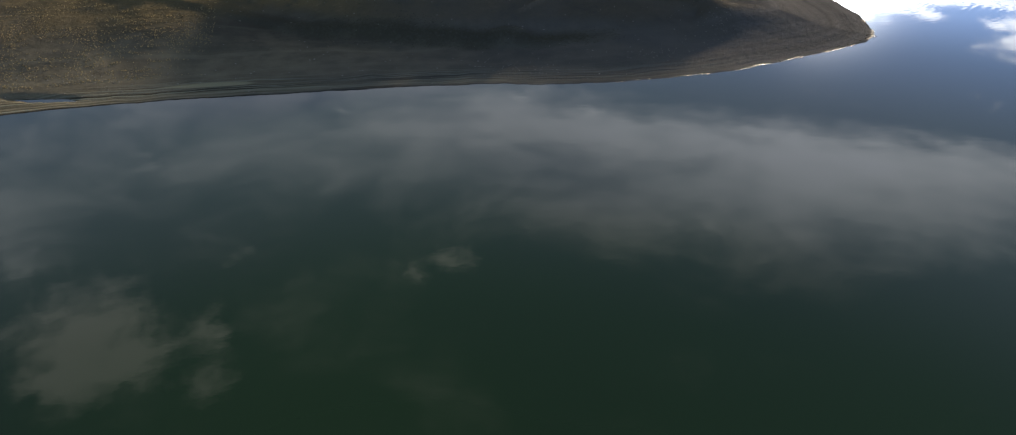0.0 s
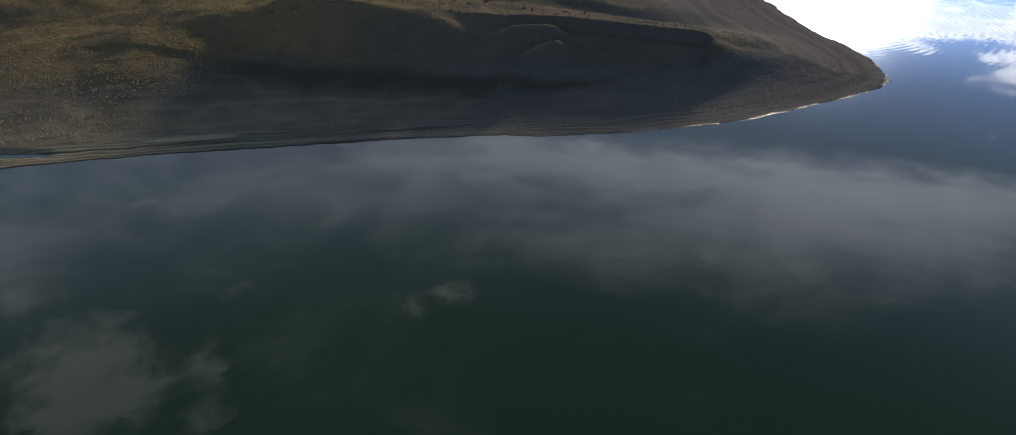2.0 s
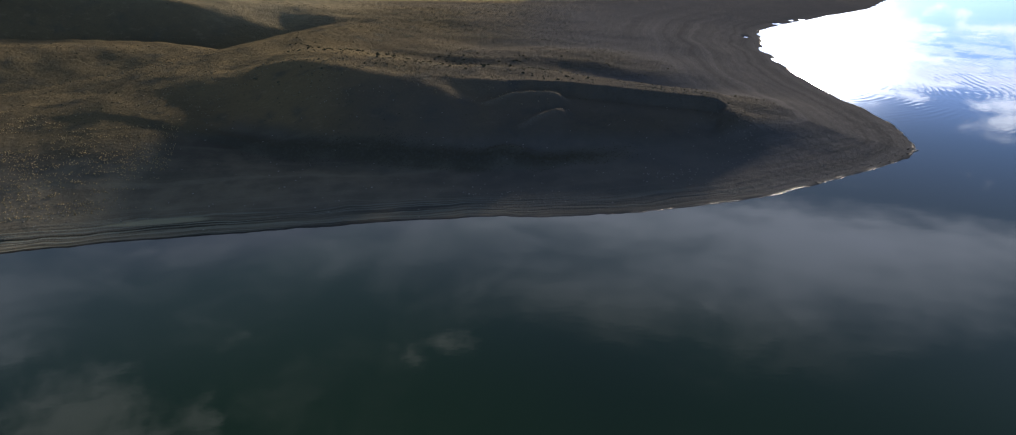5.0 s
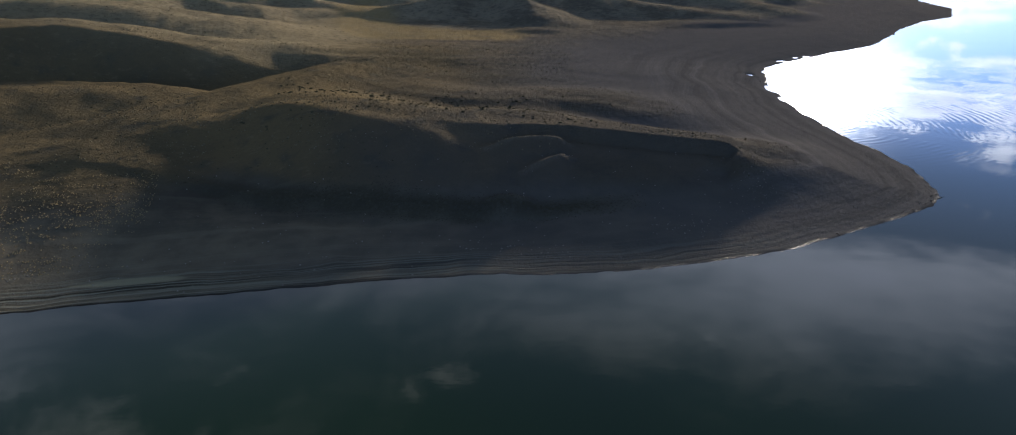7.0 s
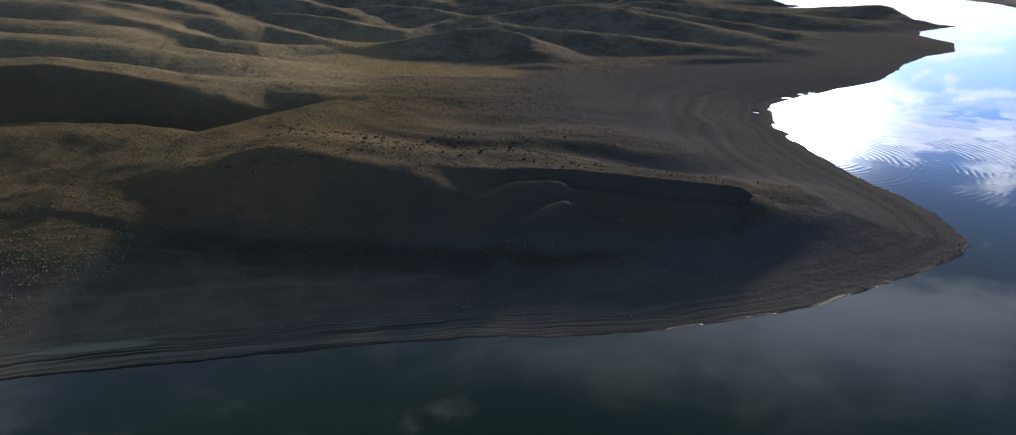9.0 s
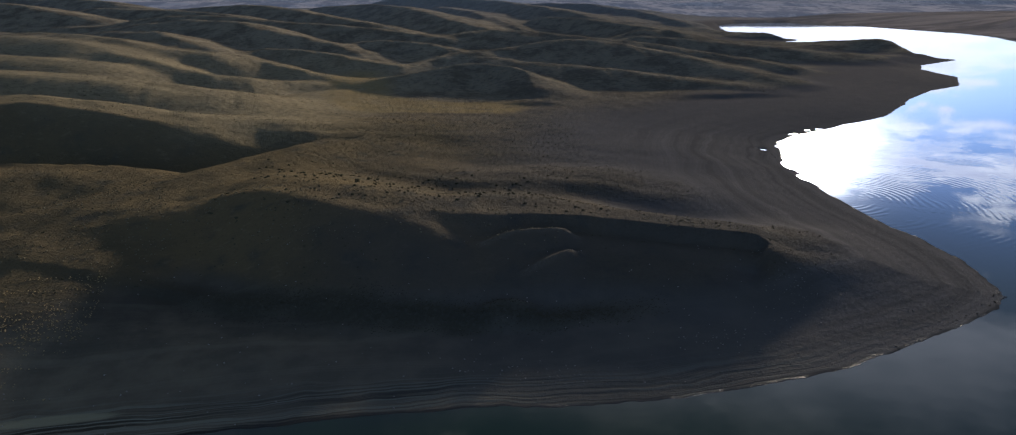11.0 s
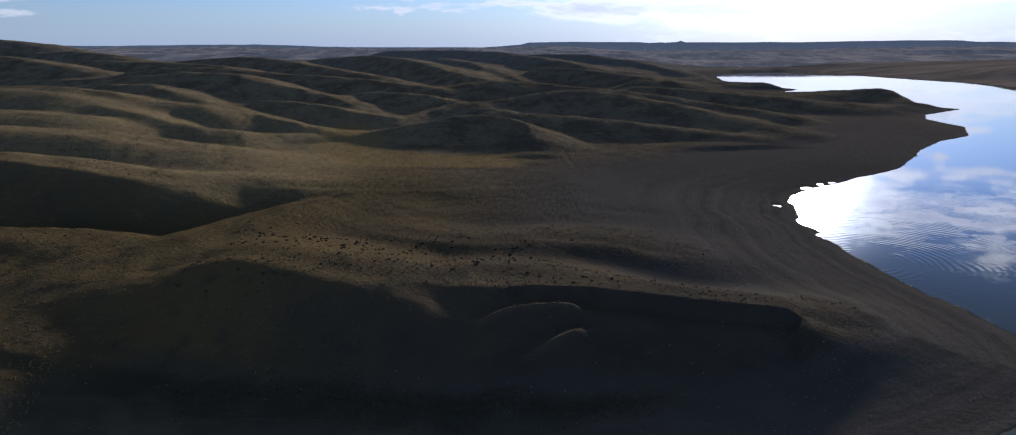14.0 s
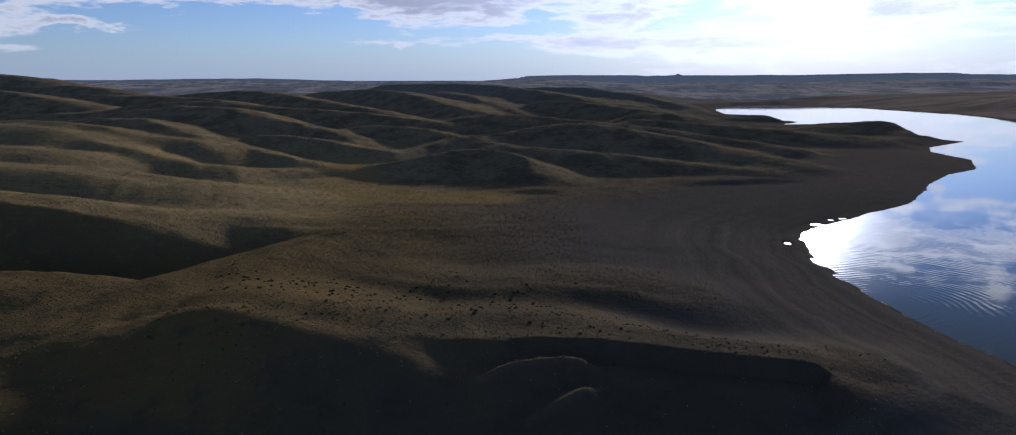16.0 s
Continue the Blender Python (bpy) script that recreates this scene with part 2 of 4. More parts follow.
    col = k.mix(k.math("MULTIPLY", shore_haze, 0.85), col, k.mix(k.step(k.noise(k.vmath("MULTIPLY", pos, (0.35, 1.0, 1.0)), 0.012, 6, 0.7), 0.42, 0.60), (0.34, 0.285, 0.25, 1), (0.19, 0.165, 0.15, 1)))
    # right-hand land painted darker, as under a cloud's shade
    cloud_shade = k.step(k.math("ADD", k.math("ADD", x, k.math("MULTIPLY", y, -0.06)), k.math("MULTIPLY", k.noise(pos, 0.008, 4, 0.6), 260.0)), 25.0, 150.0)
    cloud_shade = k.math("MULTIPLY", cloud_shade, k.step(y, 600.0, 440.0, 0.32, 1.0))
    col = k.mix(k.math("MULTIPLY", cloud_shade, 0.65), col, k.mix(mid, (0.082, 0.080, 0.080, 1), (0.057, 0.057, 0.058, 1)))
    streak = k.step(old, 0.36, 0.64, 0.86, 1.18)
    streak = k.math("ADD", 1.0, k.math("MULTIPLY", k.math("SUBTRACT", streak, 1.0), k.math("MULTIPLY", k.step(x, 45.0, 75.0), k.step(y, 460.0, 380.0))))
    col = k.mix(1.0, col, k.join(streak, streak, streak), "MULTIPLY")
    meadow = k.n.new("ShaderNodeAttribute")
    meadow.attribute_name = "meadow"
    f = k.math("MULTIPLY", meadow.outputs["Fac"], k.step(mid, 0.25, 0.6, 0.25, 0.65))
    col = k.mix(f, col, k.mix(fine, (0.30, 0.22, 0.095, 1), (0.22, 0.165, 0.08, 1)))
    # sunlight on the ledges' lips painted as a paler colour
    lit_lip = k.n.new("ShaderNodeAttribute")
    lit_lip.attribute_name = "ledge"
    col = k.mix(k.math("MULTIPLY", lit_lip.outputs["Fac"], k.step(fine, 0.35, 0.65, 0.1, 0.5)), col, (0.16, 0.14, 0.11, 1))
    col = k.mix(k.math("MULTIPLY", k.step(grain, 0.5, 0.9), 0.3), col, k.mix(0.5, col, (0.05, 0.045, 0.035, 1)))
    # ground painted darker for scrub and shade below the hill
    scrub_shade = k.n.new("ShaderNodeAttribute")
    scrub_shade.attribute_name = "scrub_shade"
    col = k.mix(k.math("MULTIPLY", scrub_shade.outputs["Fac"], k.step(fine, 0.2, 0.6, 0.35, 0.75)), col, (0.042, 0.040, 0.028, 1))
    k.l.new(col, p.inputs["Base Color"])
    k.put(k.math("SUBTRACT", 0.95, k.math("MULTIPLY", wet, 0.62)), p.inputs["Roughness"])
    k.put(k.math("MULTIPLY", k.math("MULTIPLY", wet, k.step(k.noise(pos, 0.16, 3, 0.6), 0.48, 0.62)), k.step(grain, 0.54, 0.64, 0.0, 0.16)), p.inputs["Specular IOR Level"])
    tuss = k.noise(pos, 0.55, 4, 0.6)
    h = k.math("ADD", k.math("ADD", k.math("MULTIPLY", fine, 0.6), k.math("MULTIPLY", grain, 0.2)), k.math("MULTIPLY", tuss, 0.8))
    h = k.math("ADD", h, k.math("MULTIPLY", line, k.math("MULTIPLY", k.step(d, 16.0, 5.0), k.step(x, 30.0, 70.0, 1.0, 0.3))))
    h = k.math("ADD", h, k.math("MULTIPLY", k.noise(k.vmath("MULTIPLY", pos, (1.0, 0.6, 1.0)), 0.11, 5, 0.68), k.step(y, 380.0, 560.0, 0.7, 2.5)))
    h = k.math("MULTIPLY", h, k.math("ADD", 0.24, k.math("MULTIPLY", turf, 0.50)))
    bump(k, p, h, 0.9, 0.9)
    return m


def water_material():
    m, k, p = material("lake_water")
    pos = k.n.new("ShaderNodeNewGeometry").outputs["Position"]
    big = k.noise(pos, 0.006, 3, 0.5)
    deep = k.mix(k.step(big, 0.35, 0.65), (0.0068, 0.019, 0.0048, 1), (0.0044, 0.012, 0.0052, 1))
    k.l.new(deep, p.inputs["Base Color"])
    p.inputs["Roughness"].default_value = 0.02
    p.inputs["IOR"].default_value = 1.333
    ripple = k.noise(k.vmath("MULTIPLY", pos, (0.8, 1.2, 1.0)), 0.6, 3, 0.5)
    wave = k.n.new("ShaderNodeTexWave")
    wave.wave_type, wave.rings_direction = "RINGS", "Z"
    k.put(k.vmath("SUBTRACT", pos, (105.0, 300.0, 0.0)), wave.inputs["Vector"])
    for key, v in (("Scale", 0.13), ("Distortion", 14.0), ("Detail", 3.0), ("Detail Scale", 0.2)):
        wave.inputs[key].default_value = v
    dist = k.vmath("DISTANCE", pos, (165.0, 335.0, 0.0))
    patch = k.math("MULTIPLY", k.step(dist, 120.0, 40.0), k.step(k.noise(pos, 0.055, 4), 0.44, 0.58))
    breeze = k.step(k.noise(k.vmath("MULTIPLY", pos, (0.4, 1.0, 1.0)), 0.012, 4, 0.6), 0.5, 0.68)
    h = k.math("ADD", k.math("MULTIPLY", ripple, k.math("ADD", 0.13, k.math("MULTIPLY", breeze, 0.2))),
               k.math("MULTIPLY", wave.outputs["Fac"], k.math("MULTIPLY", patch, 0.7)))
    bump(k, p, h, 0.07, 0.3)
    return m


def simple_material(name, colors, scale, rough=0.9):
    m, k, p = material(name)
    pos = k.n.new("ShaderNodeNewGeometry").outputs["Position"]
    isl = k.n.new("ShaderNodeNewGeometry").outputs["Random Per Island"]
    c = k.mix(isl, colors[0], colors[1])
    c = k.mix(k.step(k.noise(pos, scale, 4, 0.65), 0.42, 0.7), c, colors[2])
    k.l.new(c, p.inputs["Base Color"])
    p.inputs["Roughness"].default_value = rough
    p.inputs["Specular IOR Level"].default_value = 0.0
    bump(k, p, k.noise(pos, scale * 2, 3, 0.6), 0.6, 0.05)
    return m


GROUND = ground_material()
WATER = water_material()

# ======================= the lie of the land =======================
COAST_SOUTH = [(-2700, -300), (-1200, -120), (-500, 50), (-260, 112), (-160, 140), (-112, 152.5), (-98, 157), (-80, 161.5),
               (-63, 164.5), (-42, 168.5), (-21, 172.5), (-9, 174), (3, 174.2), (14, 174.5), (26, 176), (39, 179), (52, 182.5),
               (61, 186), (68, 190), (75, 193), (85, 199), (95, 204), (105, 211), (110.5, 217)]
COAST_BAY = [(113, 227), (115, 242), (114.5, 256), (112, 268), (110.5, 285), (110, 305), (110.5, 322), (113, 341), (113, 355),
             (118, 370), (121, 380), (125, 396), (131, 404), (138, 411), (155, 424), (181, 446), (211, 468), (233, 497),
             (247, 515), (261, 536), (299, 579), (335, 606), (352, 634), (369, 664)]
COAST_NORTH = [(376, 728), (398, 770), (467, 827), (460, 850), (474, 905), (470, 960), (440, 1010), (405, 1060), (395, 1110),
               (410, 1150), (436, 1175), (448, 1205), (432, 1260), (410, 1340), (417, 1440), (450, 1620), (515, 1867), (600, 2005),
               (739, 2039), (791, 1959), (800, 1803), (791, 1637), (798, 1528), (795, 1436), (810, 1350), (785, 1201)]
COAST_EAST = [(860, 1000), (980, 700), (1100, 200), (1000, -400), (300, -800), (-900, -900), (-2700, -900)]
COAST = COAST_SOUTH + COAST_BAY + COAST_NORTH + COAST_EAST


def smooth(a, b, v):
    u = np.clip((v - a) / (b - a), 0, 1)
    return u * u * (3 - 2 * u)


def lattice(ix, iy, seed):
    h = (ix * 374761393 + iy * 668265263 + seed * 974634777) & 0xFFFFFFFF
    h = ((h ^ (h >> 13)) * 1274126177) & 0xFFFFFFFF
    return ((h ^ (h >> 16)) & 0xFFFF) / 65535.0


def value_noise(x, y, seed=0):
    ix, iy = np.floor(x).astype(np.int64), np.floor(y).astype(np.int64)
    fx, fy = x - ix, y - iy
    fx, fy = fx * fx * fx * (fx * (fx * 6 - 15) + 10), fy * fy * fy * (fy * (fy * 6 - 15) + 10)
    a = lattice(ix, iy, seed) * (1 - fx) + lattice(ix + 1, iy, seed) * fx
    b = lattice(ix, iy + 1, seed) * (1 - fx) + lattice(ix + 1, iy + 1, seed) * fx
    return a * (1 - fy) + b * fy


def fbm(x, y, size, octaves=4, seed=0, gain=0.5):
    total, amp, norm = 0.0, 1.0, 0.0
    for o in range(octaves):
        total = total + amp * value_noise(x / size + 17.3 * o, y / size - 9.1 * o, seed + o)
        norm += amp
        amp, size = amp * gain, size * 0.5
    return total / norm


def along(x, y, points, blend=0.0):
    """Distance to a polyline, the side (+1: to the right of its run, smooth round the ends), the place along it (0 to 1) and its height
    there. blend: metres over which neighbouring stretches melt into one another."""
    best, n = np.full(x.shape, 1e9), len(points) - 1
    runs = []
    for i in range(n):
        (ax, ay, *az), (bx, by, *bz) = points[i], points[i + 1]
        dx, dy = bx - ax, by - ay
        length = math.hypot(dx, dy)
        u = np.clip(((x - ax) * dx + (y - ay) * dy) / (length * length), 0, 1)
        px, py = x - ax - u * dx, y - ay - u * dy
        dist = np.sqrt(px * px + py * py)
        side = (dy * px - dx * py) / length / (dist + 0.5)
        top = az[0] + u * (bz[0] - az[0]) if az else 0.0 * u
        if blend:
            runs.append((dist, side, (i + u) / n, top))
            best = np.minimum(best, dist)
        elif i == 0:
            best, s0, w0, h0 = dist, side, u / n, top
        else:
            m = dist < best
            best, s0, w0, h0 = np.where(m, dist, best), np.where(m, side, s0), np.where(m, (i + u) / n, w0), np.where(m, top, h0)
    if not blend:
        return best, s0, w0, h0
    total, side, where, height = 1e-12, 0.0, 0.0, 0.0
    for dist, sd, wh, tp in runs:
        g = np.exp(-(dist - best) / blend)
        total, side, where, height = total + g, side + g * sd, where + g * wh, height + g * tp
    return best, side / total, where / total, height / total


def inside(x, y, poly):
    r = np.zeros(x.shape, bool)
    for (ax, ay), (bx, by) in zip(poly, poly[1:] + poly[:1]):
        if ay == by:
            continue
        r ^= ((ay > y) != (by > y)) & (x < (bx - ax) * (y - ay) / (by - ay) + ax)
    return r


# ridges: crest points (x, y, height), reach of the slope on the near side and on the far side
# (near side 0: steep, below 0: so many times as long as high, with a far side that many times as long as the ridge is high)
RIDGES = [
    ([(-84, 258, 9.0), (-76, 262, 12.0), (-68, 262, 15.2), (-59, 258, 17.8), (-50, 251, 18.8), (-40, 245, 18.0), (-28, 239, 17.4), (-18, 236, 16.2), (-9, 238.5, 13.4), (0, 241, 11.0)], (46, 28), (84, 66)),
    ([(-146, 214, 4.2), (-130, 230, 6.0), (-112, 236, 9.6), (-106, 256, 10.4), (-102, 274, 12.4), (-92, 289, 15), (-82, 302, 15.4), (-72, 326, 14), (-62, 350, 11)], (80, 50), 24),
    ([(-14, 244, 12.6), (4, 241.5, 12.7), (14, 241.5, 13.0), (22, 240, 13.0), (30, 237, 13.0), (38, 234.2, 12.4), (47, 232.6, 12.6), (53, 231.6, 12.3), (58, 231, 11.0), (64, 231, 7.5), (70, 231, 3.6), (80, 234, 2.2)], (38, 32), (44, 42)),
    ([(-40, 312, 8.6), (-20, 297, 9.2), (-6, 292, 10.4), (6, 295, 9.8), (18, 299, 8.4), (30, 299, 7.0), (44, 292, 5)], (24, 22), 55),
    ([(-40, 345, 9.0), (-10, 352, 7.0), (25, 360, 5.0), (60, 350, 3.6)], 50, 70),
    ([(-260, 282, 21), (-215, 288, 18), (-180, 294, 15.2), (-153, 298, 13.6), (-139, 299, 13.4), (-129, 298, 12.2), (-121, 296, 10.0)], 95, 24),
    ([(-330, 318, 40), (-255, 330, 34), (-195, 342, 29), (-180, 352, 29.0), (-166, 353, 27.8), (-150, 353, 25.0), (-134, 352, 21.6), (-115, 357, 18), (-105, 361, 16), (-92, 364, 13.8),
      (-70, 366, 11.4), (-35, 376, 8.5), (10, 400, 5)], (40, 24), 110),
    ([(-499, 720, 39.6), (-418, 680, 39.6), (-368, 650, 39.1), (-332, 630, 37.9), (-296, 605, 33.6)], (300, 60), 150),
    ([(-470, 575, 36.5), (-400, 560, 35), (-330, 545, 32.5), (-262, 522, 28.5)], (150, 90), 130),
    ([(-296, 605, 33.6), (-264, 585, 30.7), (-232, 562, 27.1), (-206, 548, 23.3), (-183, 540, 19.8), (-167, 548, 16.8), (-153, 565, 12.7), (-136, 580, 9.1), (-118, 592, 5.2)], -2.4, 5),
    ([(-463, 760, 37.3), (-374, 690, 39.6), (-320, 650, 40.4), (-285, 640, 36.3), (-250, 630, 30.0), (-216, 625, 26.7)], 0, 5),
    ([(-389, 790, 34.9), (-325, 735, 38.5), (-296, 715, 39.6), (-267, 690, 35.8), (-235, 672, 29.4), (-209, 655, 22.9), (-172, 630, 19.7), (-145, 612, 15.9), (-124, 602, 10.0), (-117, 600, 7.4)], 0, 5.5),
    ([(-429, 900, 35.6), (-343, 850, 42.5), (-306, 840, 45.6), (-254, 800, 44.3), (-213, 765, 38.7), (-181, 750, 33.3), (-150, 740, 27.3), (-127, 720, 21.2), (-116, 705, 16.3)], 0, 6),
    ([(-194, 700, 26.5), (-175, 690, 25.9), (-152, 680, 24.8), (-130, 670, 22.7), (-108, 660, 19.3), (-87, 650, 15.5), (-78, 645, 13.4)], 0, 5),
    ([(-643, 1000, 35.5), (-521, 950, 34.6), (-455, 950, 36.0), (-422, 960, 42.6), (-387, 965, 47.3), (-348, 960, 47.7), (-304, 940, 46.2), (-261, 920, 42.7), (-221, 900, 40.1), (-182, 885, 38.8), (-138, 865, 35.6), (-109, 845, 32.9), (-81, 825, 29.6), (-60, 810, 28.3)], 0, 6),
    ([(-578, 1350, 43.3), (-501, 1320, 48.3), (-452, 1300, 52.1), (-410, 1270, 55.1), (-357, 1230, 55.9), (-305, 1180, 50.3), (-258, 1140, 44.2), (-214, 1100, 38.6), (-173, 1060, 34.3)], 0, 6),
    ([(-322, 1500, 47.9), (-235, 1420, 53.6), (-170, 1360, 51.3), (-117, 1260, 43.0), (-60, 1140, 33.0), (-22, 1060, 28.4), (-9, 1030, 25.3)], 0, 6),
    ([(-115, 1650, 42.1), (-56, 1500, 37.7), (-18, 1380, 31.9), (9, 1260, 25.6), (28, 1150, 20.9)], 0, 6),
    ([(-95, 592, 5.4), (-74, 590, 11.5), (-52, 592, 14.9), (-30, 600, 19.2), (-21, 605, 20.9), (-8, 600, 21.1), (7, 588, 18.9), (16, 574, 16.3), (19, 558, 11.7), (21, 545, 7.5)], 0, 3),
    ([(-102, 620, 5.4), (-81, 640, 12.4), (-59, 665, 14.8), (-35, 690, 19.1), (-23, 700, 21.3), (-7, 702, 22.6), (12, 702, 23.9), (25, 706, 27.2), (42, 710, 31.1), (61, 710, 32.4), (81, 700, 30.1), (101, 690, 26.8), (123, 670, 23.2), (143, 650, 19.9), (163, 620, 15.0), (183, 595, 11.2)], -4.8, 6),
    ([(-17, 690, 20.9), (-4, 670, 19.7), (11, 650, 18.1), (30, 640, 17.3), (53, 628, 16.6), (79, 614, 15.2), (104, 600, 12.6), (127, 585, 9.9), (149, 570, 7.0), (170, 558, 4.8)], -4.8, 6),
    ([(-85, 860, 26.7), (-44, 845, 28.2), (-24, 835, 32.3), (-4, 830, 34.8), (21, 820, 33.7), (45, 805, 31.6), (81, 790, 28.8), (116, 780, 25.9), (148, 760, 22.0), (177, 740, 18.3), (205, 720, 13.8), (228, 690, 10.1)], -4.6, 6),
    ([(-136, 780, 24.2), (-117, 775, 27.8), (-93, 770, 27.8), (-68, 760, 25.7), (-44, 740, 21.0), (-30, 722, 17.1)], 0, 5),
    ([(150, 860, 26), (220, 830, 21), (290, 800, 15), (330, 790, 11), (385, 800, 6)], 60, 80),
    ([(180, 1010, 26), (280, 985, 12), (362, 955, 11.5), (398, 940, 15.5), (440, 915, 18.5), (455, 872, 12)], 70, 42),
    ([(200, 1280, 24), (300, 1280, 16), (371, 1240, 11), (379, 1215, 11.5), (420, 1186, 12)], 60, 45),
    ([(250, 1500, 22), (330, 1480, 14), (385, 1440, 8)], 80, 70),
    ([(-1500, 1200, 114), (-1000, 1270, 99), (-860, 1330, 90), (-820, 1356, 87), (-790, 1375, 84), (-758, 1394, 76), (-728, 1412, 62)], 120, 190),
    ([(-460, 420, 40), (-330, 440, 36), (-236, 450, 29.5), (-200, 456, 24), (-160, 450, 16)], 90, 95),
    ([(-682, 1060, 59.7), (-632, 1060, 61.6), (-599, 1045, 58.9), (-563, 1025, 52.5), (-511, 1000, 46.3)], -2.6, 6),
    ([(-745, 1330, 63.3), (-670, 1290, 66.8), (-609, 1250, 61.4), (-537, 1200, 54.5), (-459, 1150, 48.1)], -2.6, 6),
    ([(-558, 1150, 53.6), (-486, 1130, 51.4), (-424, 1110, 50.2), (-370, 1080, 46.8)], -2.6, 6),
    ([(-264, 1950, 61.3), (-129, 1850, 61.6), (-7, 1700, 55.2), (78, 1500, 45.8), (140, 1300, 33.1)], -2.6, 6),
    ([(24, 2000, 46.7), (132, 1900, 51.0), (228, 1800, 44.8), (290, 1650, 33.6), (323, 1500, 23.8)], -2.6, 6),
    ([(74, 1250, 35.1), (126, 1180, 33.4), (170, 1100, 29.0), (208, 1000, 24.0)], -2.6, 6),
]
GULLIES = [([(-175, 232, 5.0), (-146, 252, 7.4), (-130, 266, 8.4), (-121, 276, 9.4), (-114, 285, 11.4), (-107, 293, 12.4), (-100, 314, 11.0), (-90, 344, 10.0)], 0.17)]
BANKS = [([(-8, 503), (11, 498), (29, 498), (44, 497)], 1.6, 50), ([(96, 518), (125, 525), (162, 530), (200, 532)], 2.0, 60)]
RIM = [(-48, 243, 18.4), (-24, 236.5, 16.7), (-12, 236.8, 15.5), (-6, 237.2, 14.5), (1, 238.6, 13.9), (10, 239.5, 13.6), (19, 238.9, 13.2), (27, 237, 12.8), (35, 234.6, 12.4), (43, 232.8, 12.0),
       (51, 231.6, 11.5), (58, 230.8, 10.9), (62, 229.4, 9.6)]
LEDGES = [[(-5, 225.6, 10.8), (-1, 227.6, 12.1), (1.8, 228.6, 12.7), (7, 230.2, 12.9), (11.6, 231.2, 12.6), (14.6, 231.6, 12.0), (17, 232, 10.2)],
          [(4.4, 215.4, 7.8), (8, 217.6, 9.3), (11, 219.8, 10.0), (14.5, 222.6, 10.2), (17.4, 224.6, 8.8)],
          [(-3, 206.2, 4.6), (-1, 206.4, 5.2), (2, 206.6, 5.2), (4, 206.4, 4.6)]]
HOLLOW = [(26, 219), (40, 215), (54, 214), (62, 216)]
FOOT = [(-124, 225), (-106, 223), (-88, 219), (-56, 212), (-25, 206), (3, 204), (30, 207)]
POOLS = [(113, 381, 1.9, 2.6), (123, 388, 1.2, 1.5), (140, 418, 2.2, 1.5), (151, 428, 1.8, 1.3), (158, 431, 1.2, 1.2), (-110, 161.5, 9.0, 1.6),
         (110.5, 330, 1.0, 3.0), (112, 350, 1.0, 4.0)]


